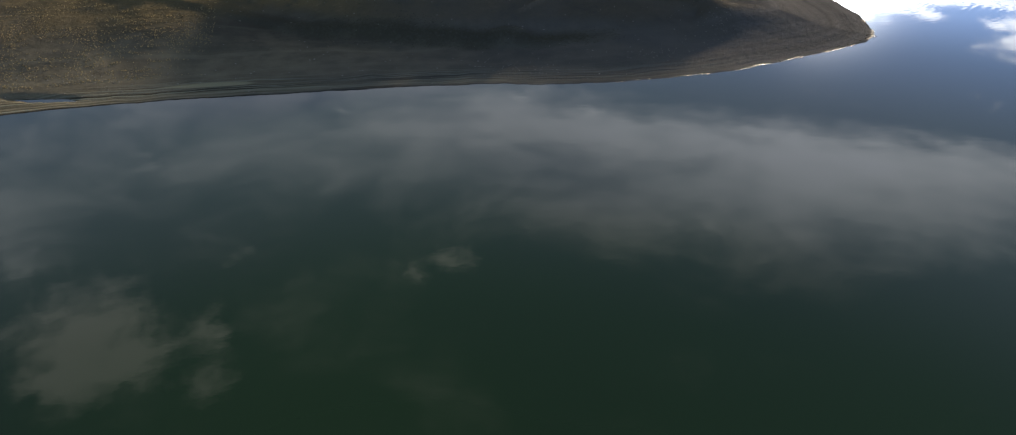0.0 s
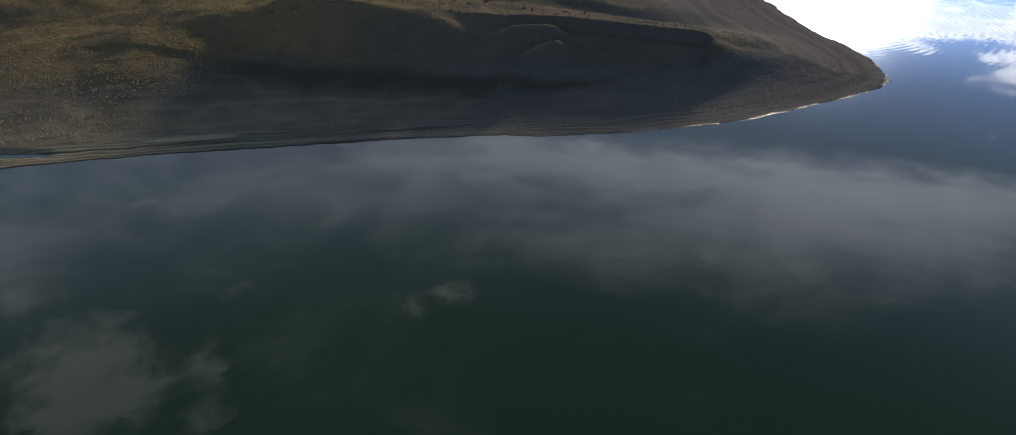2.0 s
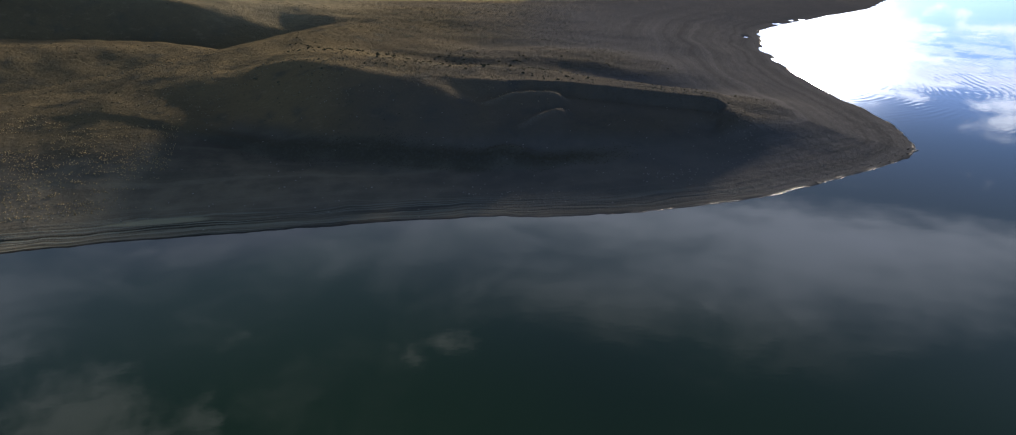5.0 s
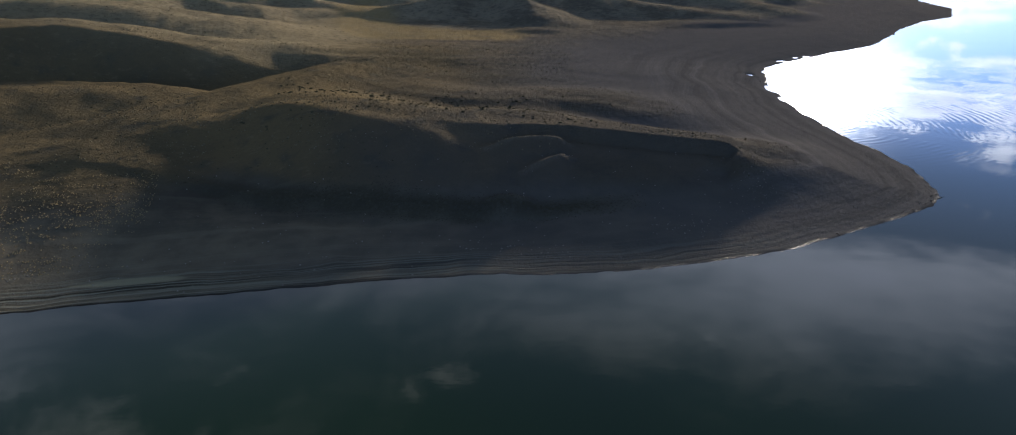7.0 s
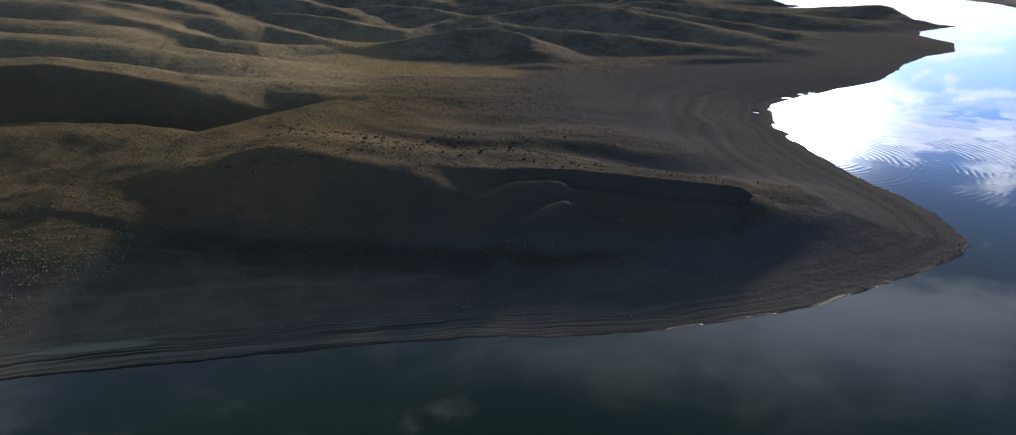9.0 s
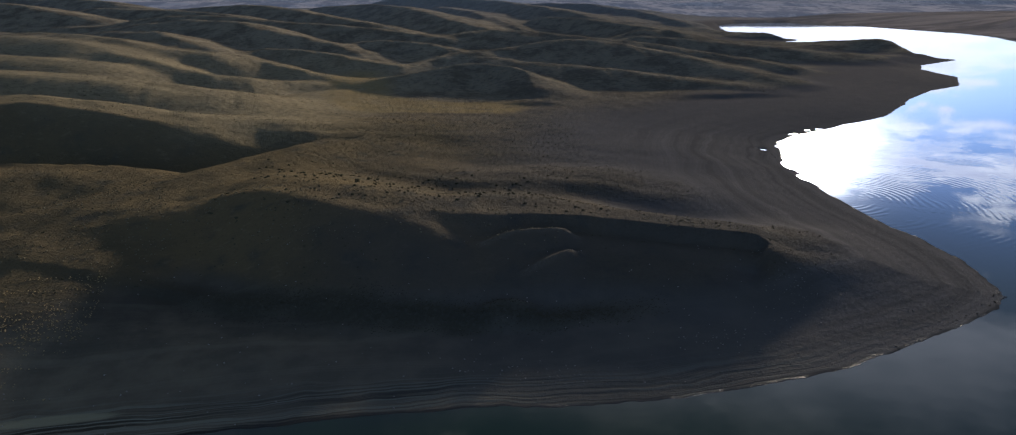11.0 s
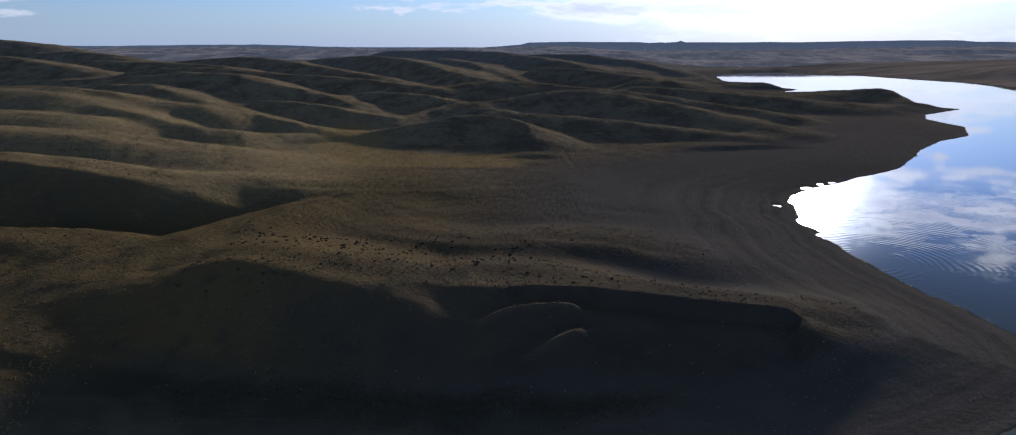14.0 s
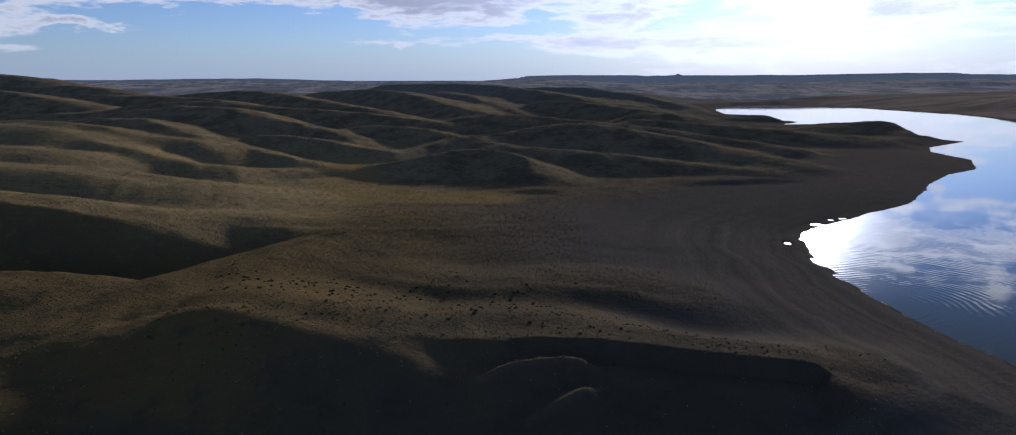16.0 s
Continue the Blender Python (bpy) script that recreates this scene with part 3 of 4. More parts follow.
def land(x, y):
    """Height of the ground, distance from the shore (minus: under the lake) and the share of golden meadow."""
    spread = 4.0 + 0.008 * np.maximum(y - 300, 0)
    wx = x + spread * (fbm(x, y, 70, 3, 5) - 0.5)
    wy = y + spread * (fbm(x, y, 70, 3, 9) - 0.5)
    d = along(x, y, COAST + COAST[:1])[0]
    d = np.where(inside(x, y, COAST), -d, d)
    d = d + (fbm(x, y, 6, 3, 21) - 0.5) * (1.5 + 0.004 * np.maximum(y - 300, 0))
    dp = np.maximum(d, 0)
    base = 2.1 * smooth(0, 40 + 0.12 * np.maximum(y - 1000, 0), dp) + 0.04 * np.minimum(dp, 12) + 0.008 * np.maximum(dp - 30, 0)
    base = np.minimum(base, 6.5)
    steps = np.sin(dp * 4.6 + 6 * fbm(x, y, 40, 2, 3)) + 0.7 * np.sin(dp * 2.9 + 5 * fbm(x, y, 25, 2, 4))
    base = base + 0.035 * steps * smooth(0.3, 1.5, dp) * smooth(15, 5, dp)
    base = base + 7 * smooth(540, 950, y) * smooth(60, 220, d)
    plain = smooth(250, 700, x) * smooth(1300, 1800, y)
    base = base + (26 - 10 * plain) * smooth(900, 4300, y) + 14 * smooth(-250, -1500, x) * smooth(300, 1500, y)
    soft = 1.5 + 0.8 * smooth(700, 1500, y)
    acc = np.ones(x.shape)
    for pts, near, back in RIDGES:
        px, py = [q[0] for q in pts], [q[1] for q in pts]
        first, last = near if isinstance(near, tuple) else (near, near)
        auto = first <= 0
        far = max(back) if isinstance(back, tuple) else back
        reach = 310 if auto else max(first, last, far) + 10
        m = (x > min(px) - reach) & (x < max(px) + reach) & (y > min(py) - reach) & (y < max(py) + reach)
        dist, side, where, top = along(wx[m], wy[m], pts, 18.0 if auto else 0.16 * (first + far))
        lift = np.maximum(top - base[m], 1)
        near = np.maximum((-first or 3.0) * lift, 18) if auto else first + (last - first) * where
        back = np.maximum(back * lift, 45) if auto else (back[0] + (back[1] - back[0]) * where if isinstance(back, tuple) else back)
        w = near + (back - near) * (0.5 - 0.5 * side)
        u = np.clip(dist / w, 0, 1)
        full = np.full(u.shape, 0.55) if auto else 0.55 + 0.37 * smooth(560, 420, y[m])
        prof = full * (0.5 + 0.5 * np.cos(np.pi * u)) + (1 - full) * (1 - u) * (1 - np.exp(-8 * (1 - u)))
        prof = prof * (1 - 0.08 * np.exp(-(u / 0.10) ** 2) * smooth(600, 350, y[m]))
        rise = lift * smooth(-0.5, 1.5, top - base[m]) * prof * (1.0 + 0.08 * smooth(600, 350, y[m]))
        acc[m] += np.expm1(np.minimum(rise / soft[m], 80))
    hills = soft * np.log(acc)
    for pts, fall in GULLIES:
        dist, side, where, low = along(wx, wy, pts, 12.0)
        floor = np.maximum(low - base, 0) + fall * dist + 0.004 * dist * dist
        hills = np.where(dist < 90, -soft * 0.6 * np.logaddexp(-hills / (soft * 0.6), -floor / (soft * 0.6)), hills)
    hills = np.maximum(hills, 0)
    rough = smooth(1000, 1450, y + 0.35 * np.abs(x + 100)) * smooth(60, 200, d) * (1 - 0.72 * plain)
    n1 = fbm(wx * 0.42 + 0.35 * wy, wy * 1.1, 300, 3, 40) - 0.5
    n2 = fbm(wx * 0.45 + 0.25 * wy, wy * 1.2, 150, 3, 47) - 0.5
    rolling = 24 * (0.62 - np.sqrt(n1 * n1 * 4 + 0.01)) + 14 * (0.6 - np.sqrt(n2 * n2 * 4 + 0.02))
    rolling = np.maximum(rolling, 0) * rough * (0.45 + 0.9 * fbm(x, y, 1100, 2, 44))
    hills = np.sqrt(hills * hills + rolling * rolling)
    h = base + hills * smooth(6, 44, d)
    slope_on = smooth(3, 9, hills)
    # rills down the slopes, hummocks
    rill = np.sqrt((fbm(wx * 1.3 + 0.3 * wy, wy * 0.40, 30, 3, 60) - 0.5) ** 2 * 4 + 0.01)
    h = h - (0.5 + 0.25 * smooth(350, 700, y)) * np.maximum(1 - 1.6 * rill, 0) ** 2 * slope_on
    spur = np.sqrt((fbm(wx * 1.1 - 0.4 * wy, wy * 0.5, 85, 4, 64) - 0.5) ** 2 * 4 + 0.004)
    h = h - 0.9 * np.maximum(1 - 1.8 * spur, 0) ** 1.5 * slope_on * smooth(400, 650, y)
    h = h + (fbm(x, y, 9, 4, 70) - 0.5) * (0.55 - 0.28 * smooth(330, 500, y)) * smooth(3.5, 8, h) + (fbm(x, y, 50, 3, 75) - 0.5) * 1.3 * slope_on
    h = h + ((fbm(x, y, 24, 3, 78) - 0.5) * 1.3 + (fbm(x, y, 8, 3, 79) - 0.5) * 0.5) * slope_on * smooth(-62, -95, x) * smooth(400, 360, y)
    # the slumped scarp under the rim and its ledges
    dist, side, where, top = along(x, y, RIM)
    s = np.where(side > 0, dist, -dist) + 0.5 * (fbm(x, y, 5, 3, 31) - 0.5)
    hold = smooth(-18, -5, s) * smooth(11, 3, s + 7 * smooth(0.42, 0.31, where)) * smooth(0.2, 0.3, where) * smooth(1.0, 0.945, where)
    h = h + (top - 0.05 * np.maximum(-s, 0) - h + 0.25 * (fbm(x, y, 6, 3, 32) - 0.5)) * hold
    taper = smooth(0.31, 0.42, where) * smooth(1.0, 0.937, where)
    h = h - (3.6 * smooth(0.0, 1.5, s) * taper + 3.8 * smooth(0.0, 7.0, s) * (1 - smooth(0.31, 0.42, where)) * smooth(0.0, 0.3, where)) * smooth(23, 6, s)
    for pts in LEDGES:
        dist, side, where, top = along(x, y, pts)
        dist = dist + 0.5 * (fbm(x, y, 4, 3, 33) - 0.5)
        brink = top + 0.2 + 0.3 * (fbm(x, y, 3, 2, 36) - 0.5) - np.maximum(dist - 0.1, 0) * np.where(side > 0, 0.62, 0.42)
        h = 0.35 * np.logaddexp(h / 0.35, brink / 0.35)
    for pts, rise, back in BANKS:
        dist, side, where, _ = along(x, y, pts)
        s = np.where(side > 0, dist, -dist) + 4 * (fbm(x, y, 14, 3, 37) - 0.5)
        h = h + rise * smooth(5, -7, s) * smooth(-back, -6, s) * smooth(0, 0.4, where) * smooth(1, 0.6, where)
    dist, side, where, _ = along(x, y, FOOT)
    s = np.where(side > 0, dist, -dist) + 2.5 * (fbm(x, y, 9, 3, 35) - 0.5)
    h = h - (0.5 + 1.3 * smooth(-92, -65, x)) * smooth(0.0, 2.8, s) * smooth(22, 5, s) * smooth(0, 0.08, where) * smooth(1, 0.8, where)
    h = np.where(d > 0, np.maximum(h, 0.02 + 0.03 * np.minimum(d, 10)), h)
    for px, py, rx, ry in POOLS:
        h = h - 0.8 * np.exp(-((x - px) / rx) ** 2 - ((y - py) / ry) ** 2) * (0.6 + 0.8 * fbm(x, y, 2.5, 2, 90))
    h = np.where(d < 0, np.maximum(0.16 / (1 + 0.006 * np.maximum(y - 500, 0)) * d - 0.02, -7), h)
    ledge = np.zeros(x.shape)
    for pts in LEDGES:
        dist, side, where, _ = along(x, y, pts)
        ledge = np.maximum(ledge, smooth(1.6, 0.4, dist + 1.2 * (fbm(x, y, 4, 3, 33) - 0.5)))
    lane = along(x, y, [(-106, 622), (-90, 540), (-70, 500), (-36, 490), (-8, 488)])
    meadow = smooth(24, 9, lane[0] + 14 * (fbm(x, y, 20, 3, 99) - 0.5) - 8 * smooth(0, 0.5, lane[2]))
    # painted dark: scrub and shade along the foot, shade in the hollow
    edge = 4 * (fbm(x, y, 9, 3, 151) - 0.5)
    scrub_shade = smooth(5.0, 1.0, along(x, y, FOOT)[0] + edge) * smooth(-95, -55, x) * smooth(40, 15, x)
    scrub_shade = np.maximum(scrub_shade, 0.35 * smooth(11, 3, along(x, y, HOLLOW)[0] + 2 * edge))
    return h, d, meadow, ledge, scrub_shade


def graded(stops):
    """Coordinates whose spacing runs from one stop to the next: (place, spacing)."""
    out, (a, sa) = [stops[0][0]], stops[0]
    for b, sb in stops[1:]:
        v = a
        while v < b - 1e-6:
            u = (v - a) / (b - a)
            v += sa + u * (sb - sa)
            out.append(min(v, b))
        a, sa = b, sb
    return np.array(sorted(set(np.round(out, 3))))


def sheet(name, xs, ys, z, attributes, mat):
    nx, ny = len(xs), len(ys)
    gx, gy = np.meshgrid(xs, ys)
    co = np.stack([gx.ravel(), gy.ravel(), z.ravel()], 1).astype(np.float32)
    idx = np.arange(nx * ny).reshape(ny, nx)
    quads = np.stack([idx[:-1, :-1], idx[:-1, 1:], idx[1:, 1:], idx[1:, :-1]], -1).reshape(-1, 4).astype(np.int32)
    me = bpy.data.meshes.new(name)
    me.vertices.add(len(co))
    me.vertices.foreach_set("co", co.ravel())
    me.loops.add(quads.size)
    me.loops.foreach_set("vertex_index", quads.ravel())
    me.polygons.add(len(quads))
    me.polygons.foreach_set("loop_start", np.arange(0, quads.size, 4, dtype=np.int32))
    me.update(calc_edges=True)
    me.polygons.foreach_set("use_smooth", np.ones(len(quads), bool))
    for key, val in attributes.items():
        at = me.attributes.new(key, "FLOAT", "POINT")
        at.data.foreach_set("value", val.ravel().astype(np.float32))
    me.materials.append(mat)
    return new(name, me)


XS = graded([(-2700, 90), (-800, 14), (-300, 3.2), (-130, 1.0), (125, 1.0), (260, 3.0), (520, 8), (1000, 24), (2800, 110)])
YS = graded([(-1000, 80), (60, 12), (145, 1.0), (152, 0.45), (186, 0.45), (200, 0.8), (300, 1.0), (440, 1.8), (700, 3.6), (1100, 7), (2100, 15), (2500, 20)])
GX, GY = np.meshgrid(XS, YS)
GZ, GD, GM, GL, GS = land(GX, GY)
ground = tagged(sheet("ground", XS, YS, GZ, {"shore": GD, "meadow": GM, "ledge": GL, "scrub_shade": GS}, GROUND),
                "rolling dry grass hills and gravel beaches round a lake", "ground", kind="structure")

me = bpy.data.meshes.new("lake_water")
me.from_pydata([(-2690, -980, 0), (2790, -980, 0), (2790, 2400, 0), (-2690, 2400, 0)], [], [(0, 1, 2, 3)])
me.materials.append(WATER)
lake = tagged(new("lake_water", me), "calm dark green lake reflecting a cloudy sky", "lake", kind="structure")


def skyline():
    """The far tablelands beyond the lake basin, too far to shift."""
    crest = [(-3300, 3500, 112), (-2348, 4113, 103), (-2081, 4258, 100), (-1720, 4420, 103), (-1387, 4538, 103), (-1030, 4634, 87), (-805, 4679, 81),
             (-95, 4748, 74), (146, 4747, 87), (206, 4745, 101), (780, 4683, 98), (933, 4654, 90), (1085, 4622, 92), (1110, 4615, 99),
             (1140, 4606, 90), (1616, 4459, 85), (1967, 4312, 85), (2255, 4165, 87), (2465, 4042, 83), (2515, 4010, 75), (2674, 3902, 72), (3400, 3300, 72)]
    us = np.linspace(0, len(crest) - 1, 900)
    i = np.minimum(us.astype(int), len(crest) - 2)
    f = (us - i)[:, None]
    c = np.array(crest, float)
    line = c[i] * (1 - f) + c[i + 1] * f
    jag = (fbm(us * 8, us * 0, 3.0, 4, 7) - 0.5) * 5
    verts, faces = [], []
    rows = ((1.0, 1.0, 1.0), (0.995, 0.93, 0.8), (0.985, 0.7, 0.4), (0.96, 0.45, 0.2), (0.90, 0.10, 0.0), (0.86, -0.4, 0.0))
    for scale, hf, jf in rows:
        for q, j, u in zip(line, jag, us):
            bulge = 1 - (1 - scale) * (0.6 + 0.8 * value_noise(np.array(u * 9.0), np.array(scale * 20.0), 3))
            verts.append((q[0] * bulge, q[1] * bulge, 20 + (q[2] - 20) * hf + j * jf))
    n = len(us)
    for r in range(len(rows) - 1):
        for a in range(n - 1):
            faces.append((r * n + a, (r + 1) * n + a, (r + 1) * n + a + 1, r * n + a + 1))
    me = bpy.data.meshes.new("backdrop")
    me.from_pydata(verts, [], faces)
    me.polygons.foreach_set("use_smooth", np.ones(len(faces), bool))
    m, k, p = material("distant_hills")
    pos = k.n.new("ShaderNodeNewGeometry").outputs["Position"]
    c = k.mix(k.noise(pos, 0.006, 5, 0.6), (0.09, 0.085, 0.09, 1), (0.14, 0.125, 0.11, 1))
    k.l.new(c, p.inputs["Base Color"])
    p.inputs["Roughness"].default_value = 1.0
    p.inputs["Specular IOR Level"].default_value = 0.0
    # aerial haze imitated by a faint blue glow of the hills
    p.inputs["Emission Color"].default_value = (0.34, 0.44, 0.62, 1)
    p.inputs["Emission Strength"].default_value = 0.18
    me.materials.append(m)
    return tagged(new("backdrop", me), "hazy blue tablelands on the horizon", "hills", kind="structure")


skyline()


def far_land():
    """Hazy hills between the lake's far shore and the horizon."""
    xs = graded([(-3600, 60), (-800, 16), (1800, 16), (3600, 60)])
    ys = graded([(2110, 10), (3200, 22), (4650, 60)])
    gx, gy = np.meshgrid(xs, ys)
    z = land(gx, gy)[0]
    n = fbm(0.55 * gx + 0.4 * gy, gy, 330, 5, 200) - 0.5
    z = z + 0.6 - 3 * smooth(2125, 2110, gy) + 34 * np.maximum(0.55 - np.sqrt(4 * n * n + 0.002), 0) * smooth(2150, 2800, gy) * smooth(4700, 3800, gy)
    m, k, p = material("far_hills")
    pos = k.n.new("ShaderNodeNewGeometry").outputs["Position"]
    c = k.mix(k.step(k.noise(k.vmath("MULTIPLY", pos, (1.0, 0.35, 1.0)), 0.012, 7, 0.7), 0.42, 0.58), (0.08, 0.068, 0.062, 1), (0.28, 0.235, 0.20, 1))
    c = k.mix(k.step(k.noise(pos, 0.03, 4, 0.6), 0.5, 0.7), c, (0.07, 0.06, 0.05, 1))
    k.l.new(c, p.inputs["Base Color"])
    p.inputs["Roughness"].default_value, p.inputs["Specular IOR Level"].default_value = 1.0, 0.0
    # the haze is a weak bluish emission added to the surface
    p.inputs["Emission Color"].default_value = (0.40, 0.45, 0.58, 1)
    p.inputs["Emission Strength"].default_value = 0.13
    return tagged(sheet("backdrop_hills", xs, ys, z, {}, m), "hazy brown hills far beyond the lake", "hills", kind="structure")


far_land()


# ======================= plants and stones =======================
def height_at(x, y):
    return land(np.asarray(x, float), np.asarray(y, float))


def ico():
    g = (1 + 5 ** 0.5) / 2
    v = np.array([(-1, g, 0), (1, g, 0), (-1, -g, 0), (1, -g, 0), (0, -1, g), (0, 1, g), (0, -1, -g), (0, 1, -g), (g, 0, -1), (g, 0, 1), (-g, 0, -1), (-g, 0, 1)])
    f = np.array([(0, 11, 5), (0, 5, 1), (0, 1, 7), (0, 7, 10), (0, 10, 11), (1, 5, 9), (5, 11, 4), (11, 10, 2), (10, 7, 6), (7, 1, 8),
                  (3, 9, 4), (3, 4, 2), (3, 2, 6), (3, 6, 8), (3, 8, 9), (4, 9, 5), (2, 4, 11), (6, 2, 10), (8, 6, 7), (9, 8, 1)])
    return v / np.linalg.norm(v[0]), f


ICO_V, ICO_F = ico()


def clump(rng, lobes, flat=0.7, jitter=0.3):
    """A bush of a few rough lobes round the origin, about one metre across."""
    vs, fs = [], []
    for i in range(lobes):
        r = rng.uniform(0.24, 0.36) if lobes > 1 else 0.5
        a, q = rng.uniform(0, 6.28), (rng.uniform(0.08, 0.28) if lobes > 1 else 0.0)
        c = np.array((q * math.cos(a), q * math.sin(a), r * flat * 0.55 + rng.uniform(0, 0.12)))
        v = ICO_V * (1 + jitter * (rng.random((12, 1)) - 0.5) * 2) * r * np.array((1, 1, flat)) + c
        fs.append(ICO_F + 12 * i)
        vs.append(v)
    return np.concatenate(vs), np.concatenate(fs)


def stuff(name, places, sizes, shapes, mat, rng):
    """Many small pieces joined into one mesh."""
    vs, fs, n = [], [], 0
    for (x, y, z), s in zip(places, sizes):
        v, f = shapes[rng.integers(len(shapes))]
        a = rng.uniform(0, 6.28)
        c, t = math.cos(a) * s, math.sin(a) * s
        vs.append(np.stack([v[:, 0] * c - v[:, 1] * t + x, v[:, 0] * t + v[:, 1] * c + y, v[:, 2] * s + z], 1))
        fs.append(f + n)
        n += len(v)
    vs, fs = np.concatenate(vs).astype(np.float32), np.concatenate(fs).astype(np.int32)
    me = bpy.data.meshes.new(name)
    me.vertices.add(len(vs))
    me.vertices.foreach_set("co", vs.ravel())
    me.loops.add(fs.size)
    me.loops.foreach_set("vertex_index", fs.ravel())
    me.polygons.add(len(fs))
    me.polygons.foreach_set("loop_start", np.arange(0, fs.size, 3, dtype=np.int32))
    me.update(calc_edges=True)
    me.materials.append(mat)
    return new(name, me)


SAGE = simple_material("sagebrush", ((0.058, 0.055, 0.034, 1), (0.092, 0.084, 0.052, 1), (0.042, 0.040, 0.026, 1)), 6.0)
SHRUB = simple_material("dark_shrub", ((0.050, 0.047, 0.032, 1), (0.066, 0.061, 0.042, 1), (0.042, 0.040, 0.028, 1)), 6.0)
# crest bushes, coloured paler than the sage to look sunlit
LIT_BUSH = simple_material("rabbitbrush", ((0.15, 0.128, 0.082, 1), (0.23, 0.195, 0.125, 1), (0.10, 0.088, 0.058, 1)), 7.0)
STRAW = simple_material("straw", ((0.42, 0.32, 0.16, 1), (0.28, 0.215, 0.115, 1), (0.18, 0.14, 0.085, 1)), 9.0)
STONE = simple_material("pale_stone", ((0.30, 0.27, 0.23, 1), (0.17, 0.15, 0.13, 1), (0.22, 0.2, 0.17, 1)), 5.0, 0.6)
ROCK = simple_material("dark_rock", ((0.09, 0.078, 0.066, 1), (0.06, 0.052, 0.045, 1), (0.13, 0.115, 0.095, 1)), 3.0, 0.8)

RNG = np.random.default_rng(11)


def scatter(count, x0, x1, y0, y1, keep):
    x, y = RNG.uniform(x0, x1, count), RNG.uniform(y0, y1, count)
    z, d = height_at(x, y)[:2]
    ok = keep(x, y, z, d)
    return np.stack([x, y, z], 1)[ok]


# low sagebrush over the hills
def on_hill(x, y, z, d):
    patch = fbm(x, y, 18, 3, 120)
    return (z > 5.0) & (d > 22) & (patch + 0.45 * RNG.random(len(x)) > 0.80)


near_bush = scatter(4200, -190, 110, 205, 400, on_hill)
far_bush = scatter(15000, -420, 260, 400, 800, on_hill)
bush_shapes = [clump(RNG, 2) for _ in range(10)]
low_shapes = [clump(RNG, 2, 0.42) for _ in range(10)]
tall_shapes = [clump(RNG, 3, 1.0) for _ in range(10)]


def near_crest(x, y, z, d):
    hill = (x > -78) & (x < 62) & (y > 224) & (y < 262) & (z > 10.5)
    spur = (x < -78) & (y < 282) & (z > 7.0)
    return (hill | spur) & (fbm(x, y, 13, 3, 122) + 0.4 * RNG.random(len(x)) > np.where(hill, 0.67, 0.81))


crest_cover = scatter(3400, -128, 62, 222, 284, near_crest)
bushes = np.concatenate([near_bush, far_bush])
sizes = np.where(bushes[:, 1] < 400, RNG.uniform(0.36, 0.72, len(bushes)), RNG.uniform(0.35, 0.8, len(bushes)))
bushes[:, 2] -= 0.06 * sizes
tagged(stuff("sagebrush_cover", bushes, sizes, bush_shapes, SAGE, RNG), "low dark grey-green sagebrush scattered over dry hills", "sagebrush", kind="stuff")

# bushes where the hill rolls over; sun on their tops is painted as paler colour
crest_cover[:, 2] -= 0.05
tagged(stuff("sunlit_bush_cover", crest_cover, RNG.uniform(0.3, 0.62, len(crest_cover)), tall_shapes, LIT_BUSH, RNG), "bushes dotted along the brow of the hill, coloured pale for sunlight", "rabbitbrush", kind="stuff")

# a belt of dense shrubs along the foot of the hill
at_foot = scatter(22000, -85, 45, 200, 226, lambda x, y, z, d: RNG.random(len(x)) < 0.85 * smooth(5.5, 0.0, along(x, y, FOOT)[0] + 5 * (fbm(x, y, 9, 3, 150) - 0.5)) * smooth(-85, -50, x) * smooth(45, 20, x))
at_foot[:, 2] -= 0.05
tagged(stuff("shrub_belt", at_foot, RNG.uniform(0.25, 0.5, len(at_foot)), low_shapes, SHRUB, RNG), "dense dark shrubs along the foot of the hill", "shrubs", kind="stuff")

# shrubs in the bed of the gully
in_gully = scatter(9000, -180, -84, 228, 348, lambda x, y, z, d: RNG.random(len(x)) < 0.5 * smooth(5.0, 0.5, along(x, y, GULLIES[0][0])[0] + 5 * (fbm(x, y, 10, 3, 152) - 0.5)))
in_gully[:, 2] -= 0.05
tagged(stuff("gully_shrubs", in_gully, RNG.uniform(0.25, 0.6, len(in_gully)), bush_shapes, SHRUB, RNG), "dark shrubs growing along the bed of a gully", "shrubs", kind="stuff")

# straw-coloured tufts on the bench by the shore
def on_bench(x, y, z, d):
    row = np.sin(d * 1.35 + 2 * fbm(x, y, 30, 2, 131)) * 0.12
    return (d > 13) & (z < 7.5) & (x + 0.25 * (y - 180) < -76) & (fbm(x, y, 11, 3, 130) + row + 0.3 * RNG.random(len(x)) > 0.68)


tufts = scatter(12000, -150, -70, 160, 232, on_bench)
tuft_shapes = [clump(RNG, 1, 0.8, 0.45) for _ in range(8)]
tagged(stuff("grass_tufts", tufts, RNG.uniform(0.14, 0.34, len(tufts)), tuft_shapes, STRAW, RNG), "straw-coloured dry grass tufts on a gravel bench", "grass", kind="stuff")

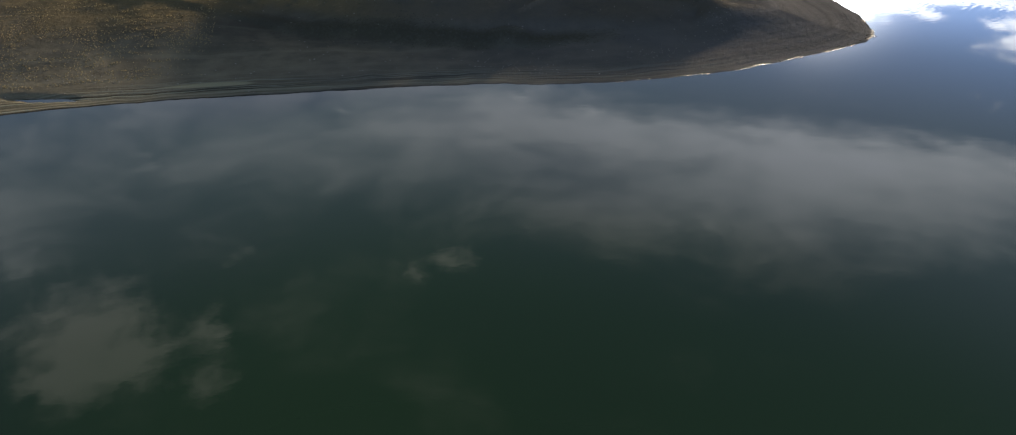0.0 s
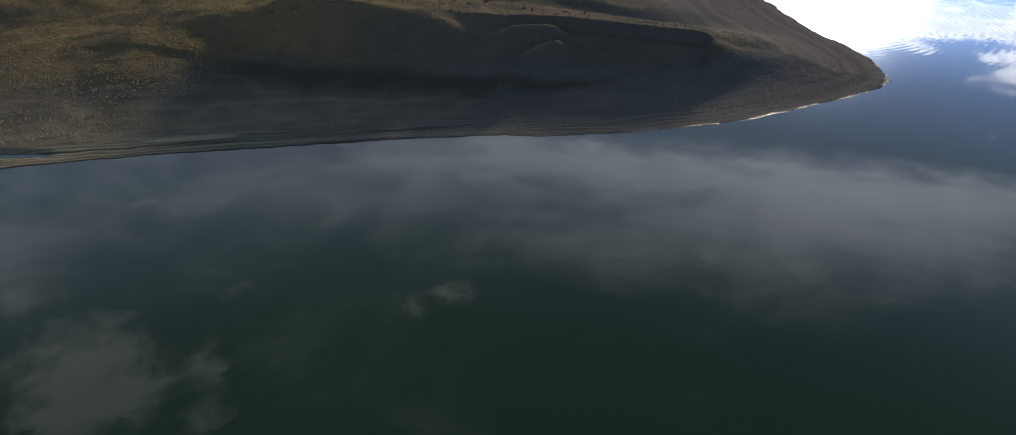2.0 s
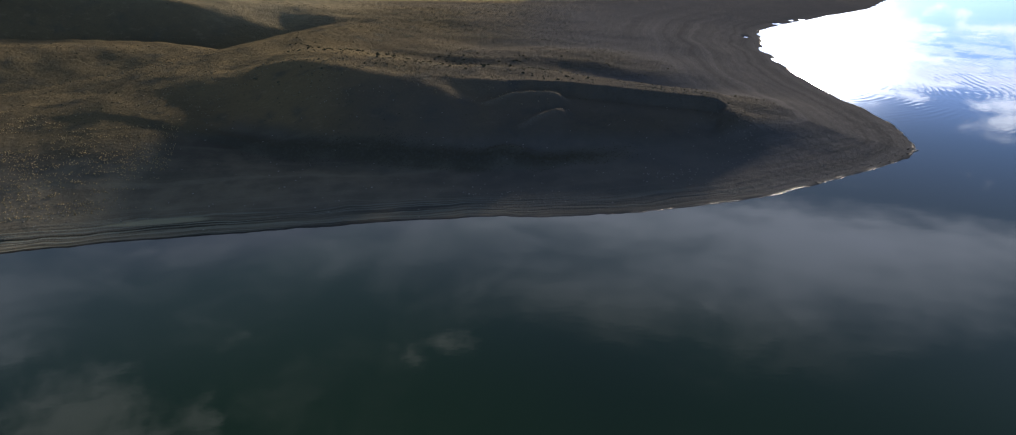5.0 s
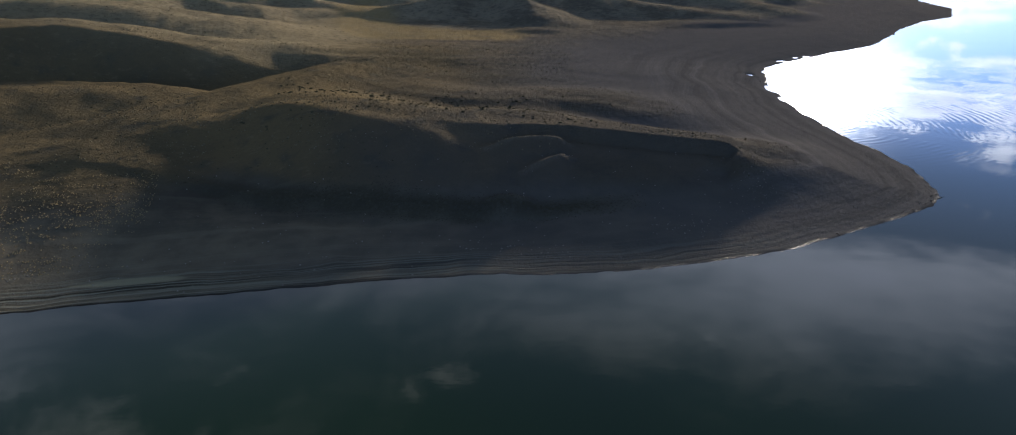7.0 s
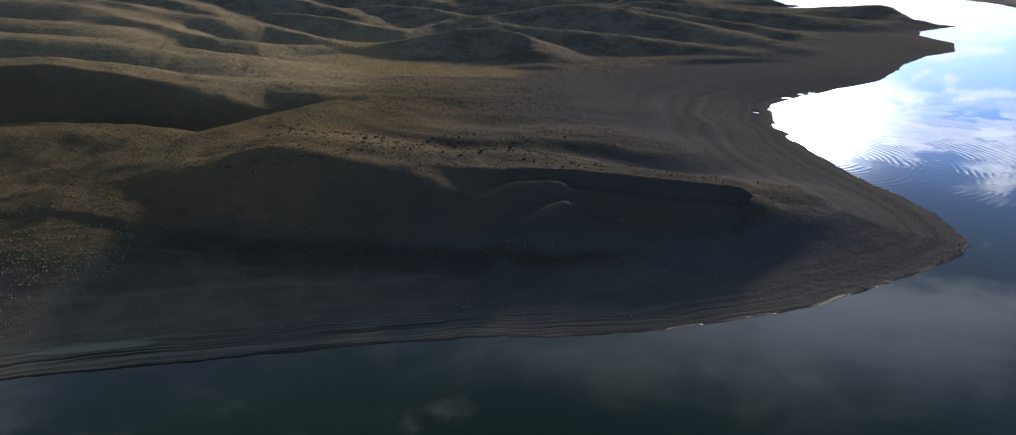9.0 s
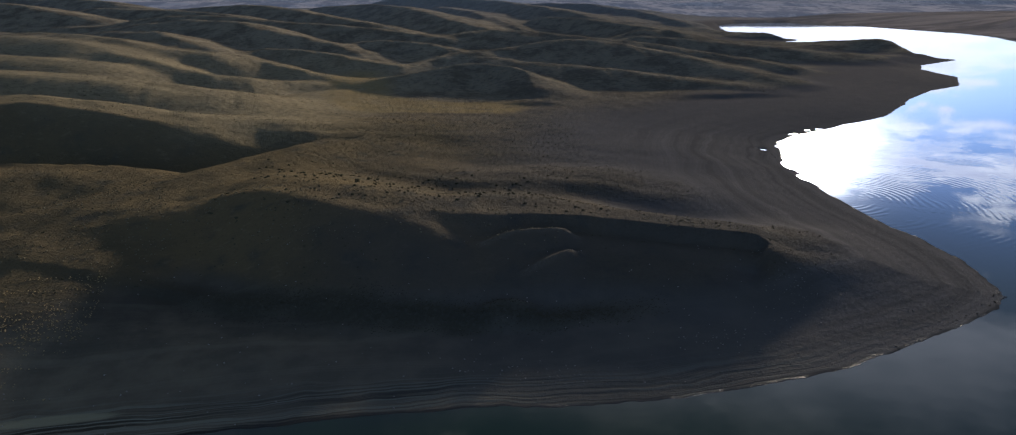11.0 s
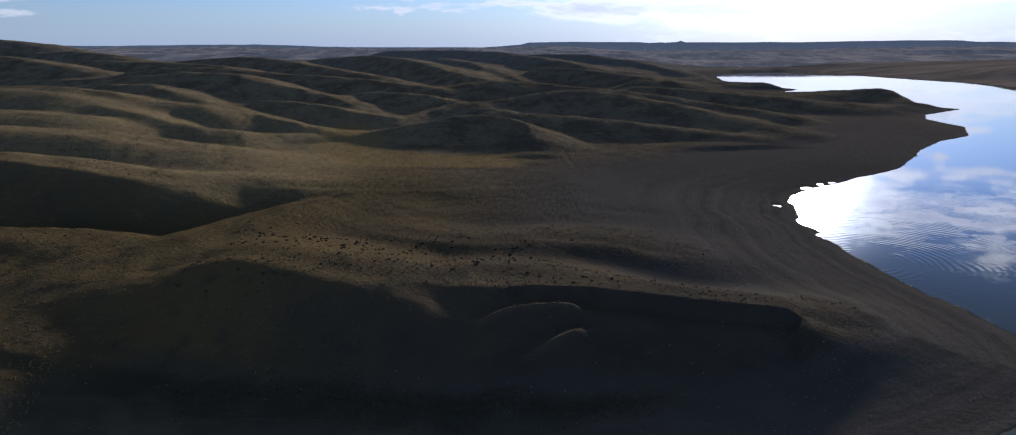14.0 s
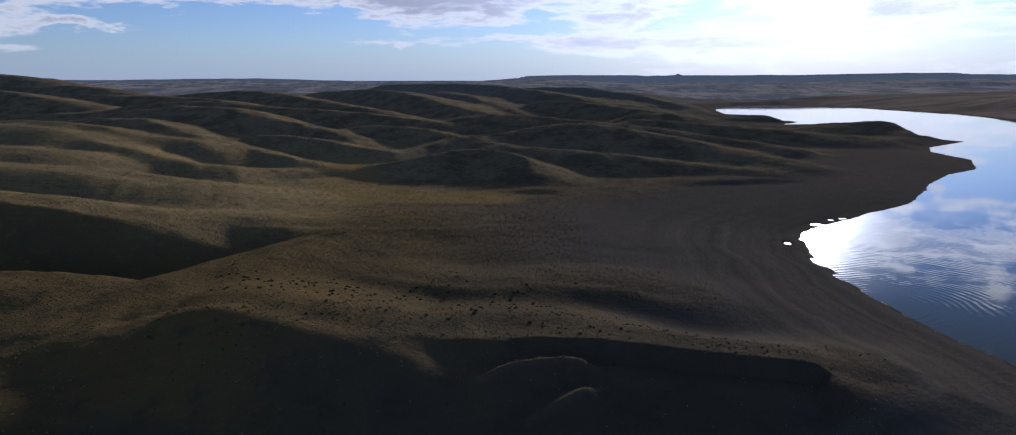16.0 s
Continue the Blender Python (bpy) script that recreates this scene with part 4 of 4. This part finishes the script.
# pale stones strewn over the beaches
def on_beach(x, y, z, d):
    p1 = np.exp(-((x - 45) / 10) ** 2 - ((y - 196) / 4) ** 2) + np.exp(-((x - 2) / 9) ** 2 - ((y - 184) / 3) ** 2)
    p2 = np.exp(-((x - 62) / 7) ** 2 - ((y - 214) / 10) ** 2) + 0.7 * np.exp(-((x + 98) / 14) ** 2 - ((y - 171) / 4) ** 2)
    return (d > 1.5) & (d < 60) & (RNG.random(len(x)) < 0.05 + 0.9 * (p1 + p2))


pebbles = scatter(9000, -125, 108, 158, 230, on_beach)
stone_shapes = [clump(RNG, 1, 0.6, 0.3) for _ in range(8)]
tagged(stuff("beach_stones", pebbles, RNG.uniform(0.12, 0.42, len(pebbles)), stone_shapes, STONE, RNG), "pale stones strewn over a grey gravel beach", "stones", kind="stuff")


def mesh_of(name, shape, mat):
    me = bpy.data.meshes.new(name)
    me.from_pydata([tuple(v) for v in shape[0]], [], [tuple(f) for f in shape[1]])
    me.materials.append(mat)
    return me


# single sagebrush plants along the crest of the near hill
crest_bush = scatter(1600, -75, 62, 240, 300, lambda x, y, z, d: (z > 7.5) & (fbm(x, y, 18, 3, 140) > 0.46))[:190]
plants = [mesh_of("sagebrush", clump(RNG, 5), SAGE) for _ in range(8)]
for i, (x, y, z) in enumerate(crest_bush):
    ob = new("sagebrush", plants[i % len(plants)])
    size = RNG.uniform(0.5, 1.15)
    ob.matrix_world = pose(x, y, z - 0.08 * size, 0, 0, RNG.uniform(0, 360)) @ Matrix.Diagonal((size, size, size, 1))
    tagged(ob, "rounded dark grey-green sagebrush on a dry hillcrest", "shrub", "sagebrush on the crest")

# rocks at the water's edge round the point
rocks = [mesh_of("rock", clump(RNG, 2, 0.55, 0.35), ROCK) for _ in range(6)]
edge = [(110.3 + RNG.normal(0, 1.6), 217.0 + RNG.normal(0, 1.4)) for _ in range(26)]
edge += [(113.5 + RNG.normal(0, 0.8), 218.0 + RNG.normal(0, 0.8)) for _ in range(4)]
for _ in range(18):
    u = RNG.uniform(0, 1)
    edge.append((72 + 36 * u + RNG.normal(0, 0.5), 192.6 + 22 * u + RNG.normal(0, 0.5)))
for _ in range(14):
    edge.append((112 + RNG.normal(0, 2.2), 375 + RNG.normal(0, 6)))
ex, ey = np.array(edge).T
ez = height_at(ex, ey)[0]
for i, (x, y, z) in enumerate(zip(ex, ey, ez)):
    ob = new("rock", rocks[i % len(rocks)])
    size = RNG.uniform(0.25, 0.75)
    ob.matrix_world = pose(x, y, max(z, -0.25) - 0.05, 0, 0, RNG.uniform(0, 360)) @ Matrix.Diagonal((size, size * RNG.uniform(0.7, 1.2), size, 1))
    tagged(ob, "dark weathered rock at the edge of the lake", "rock", "rocks along the waterline")
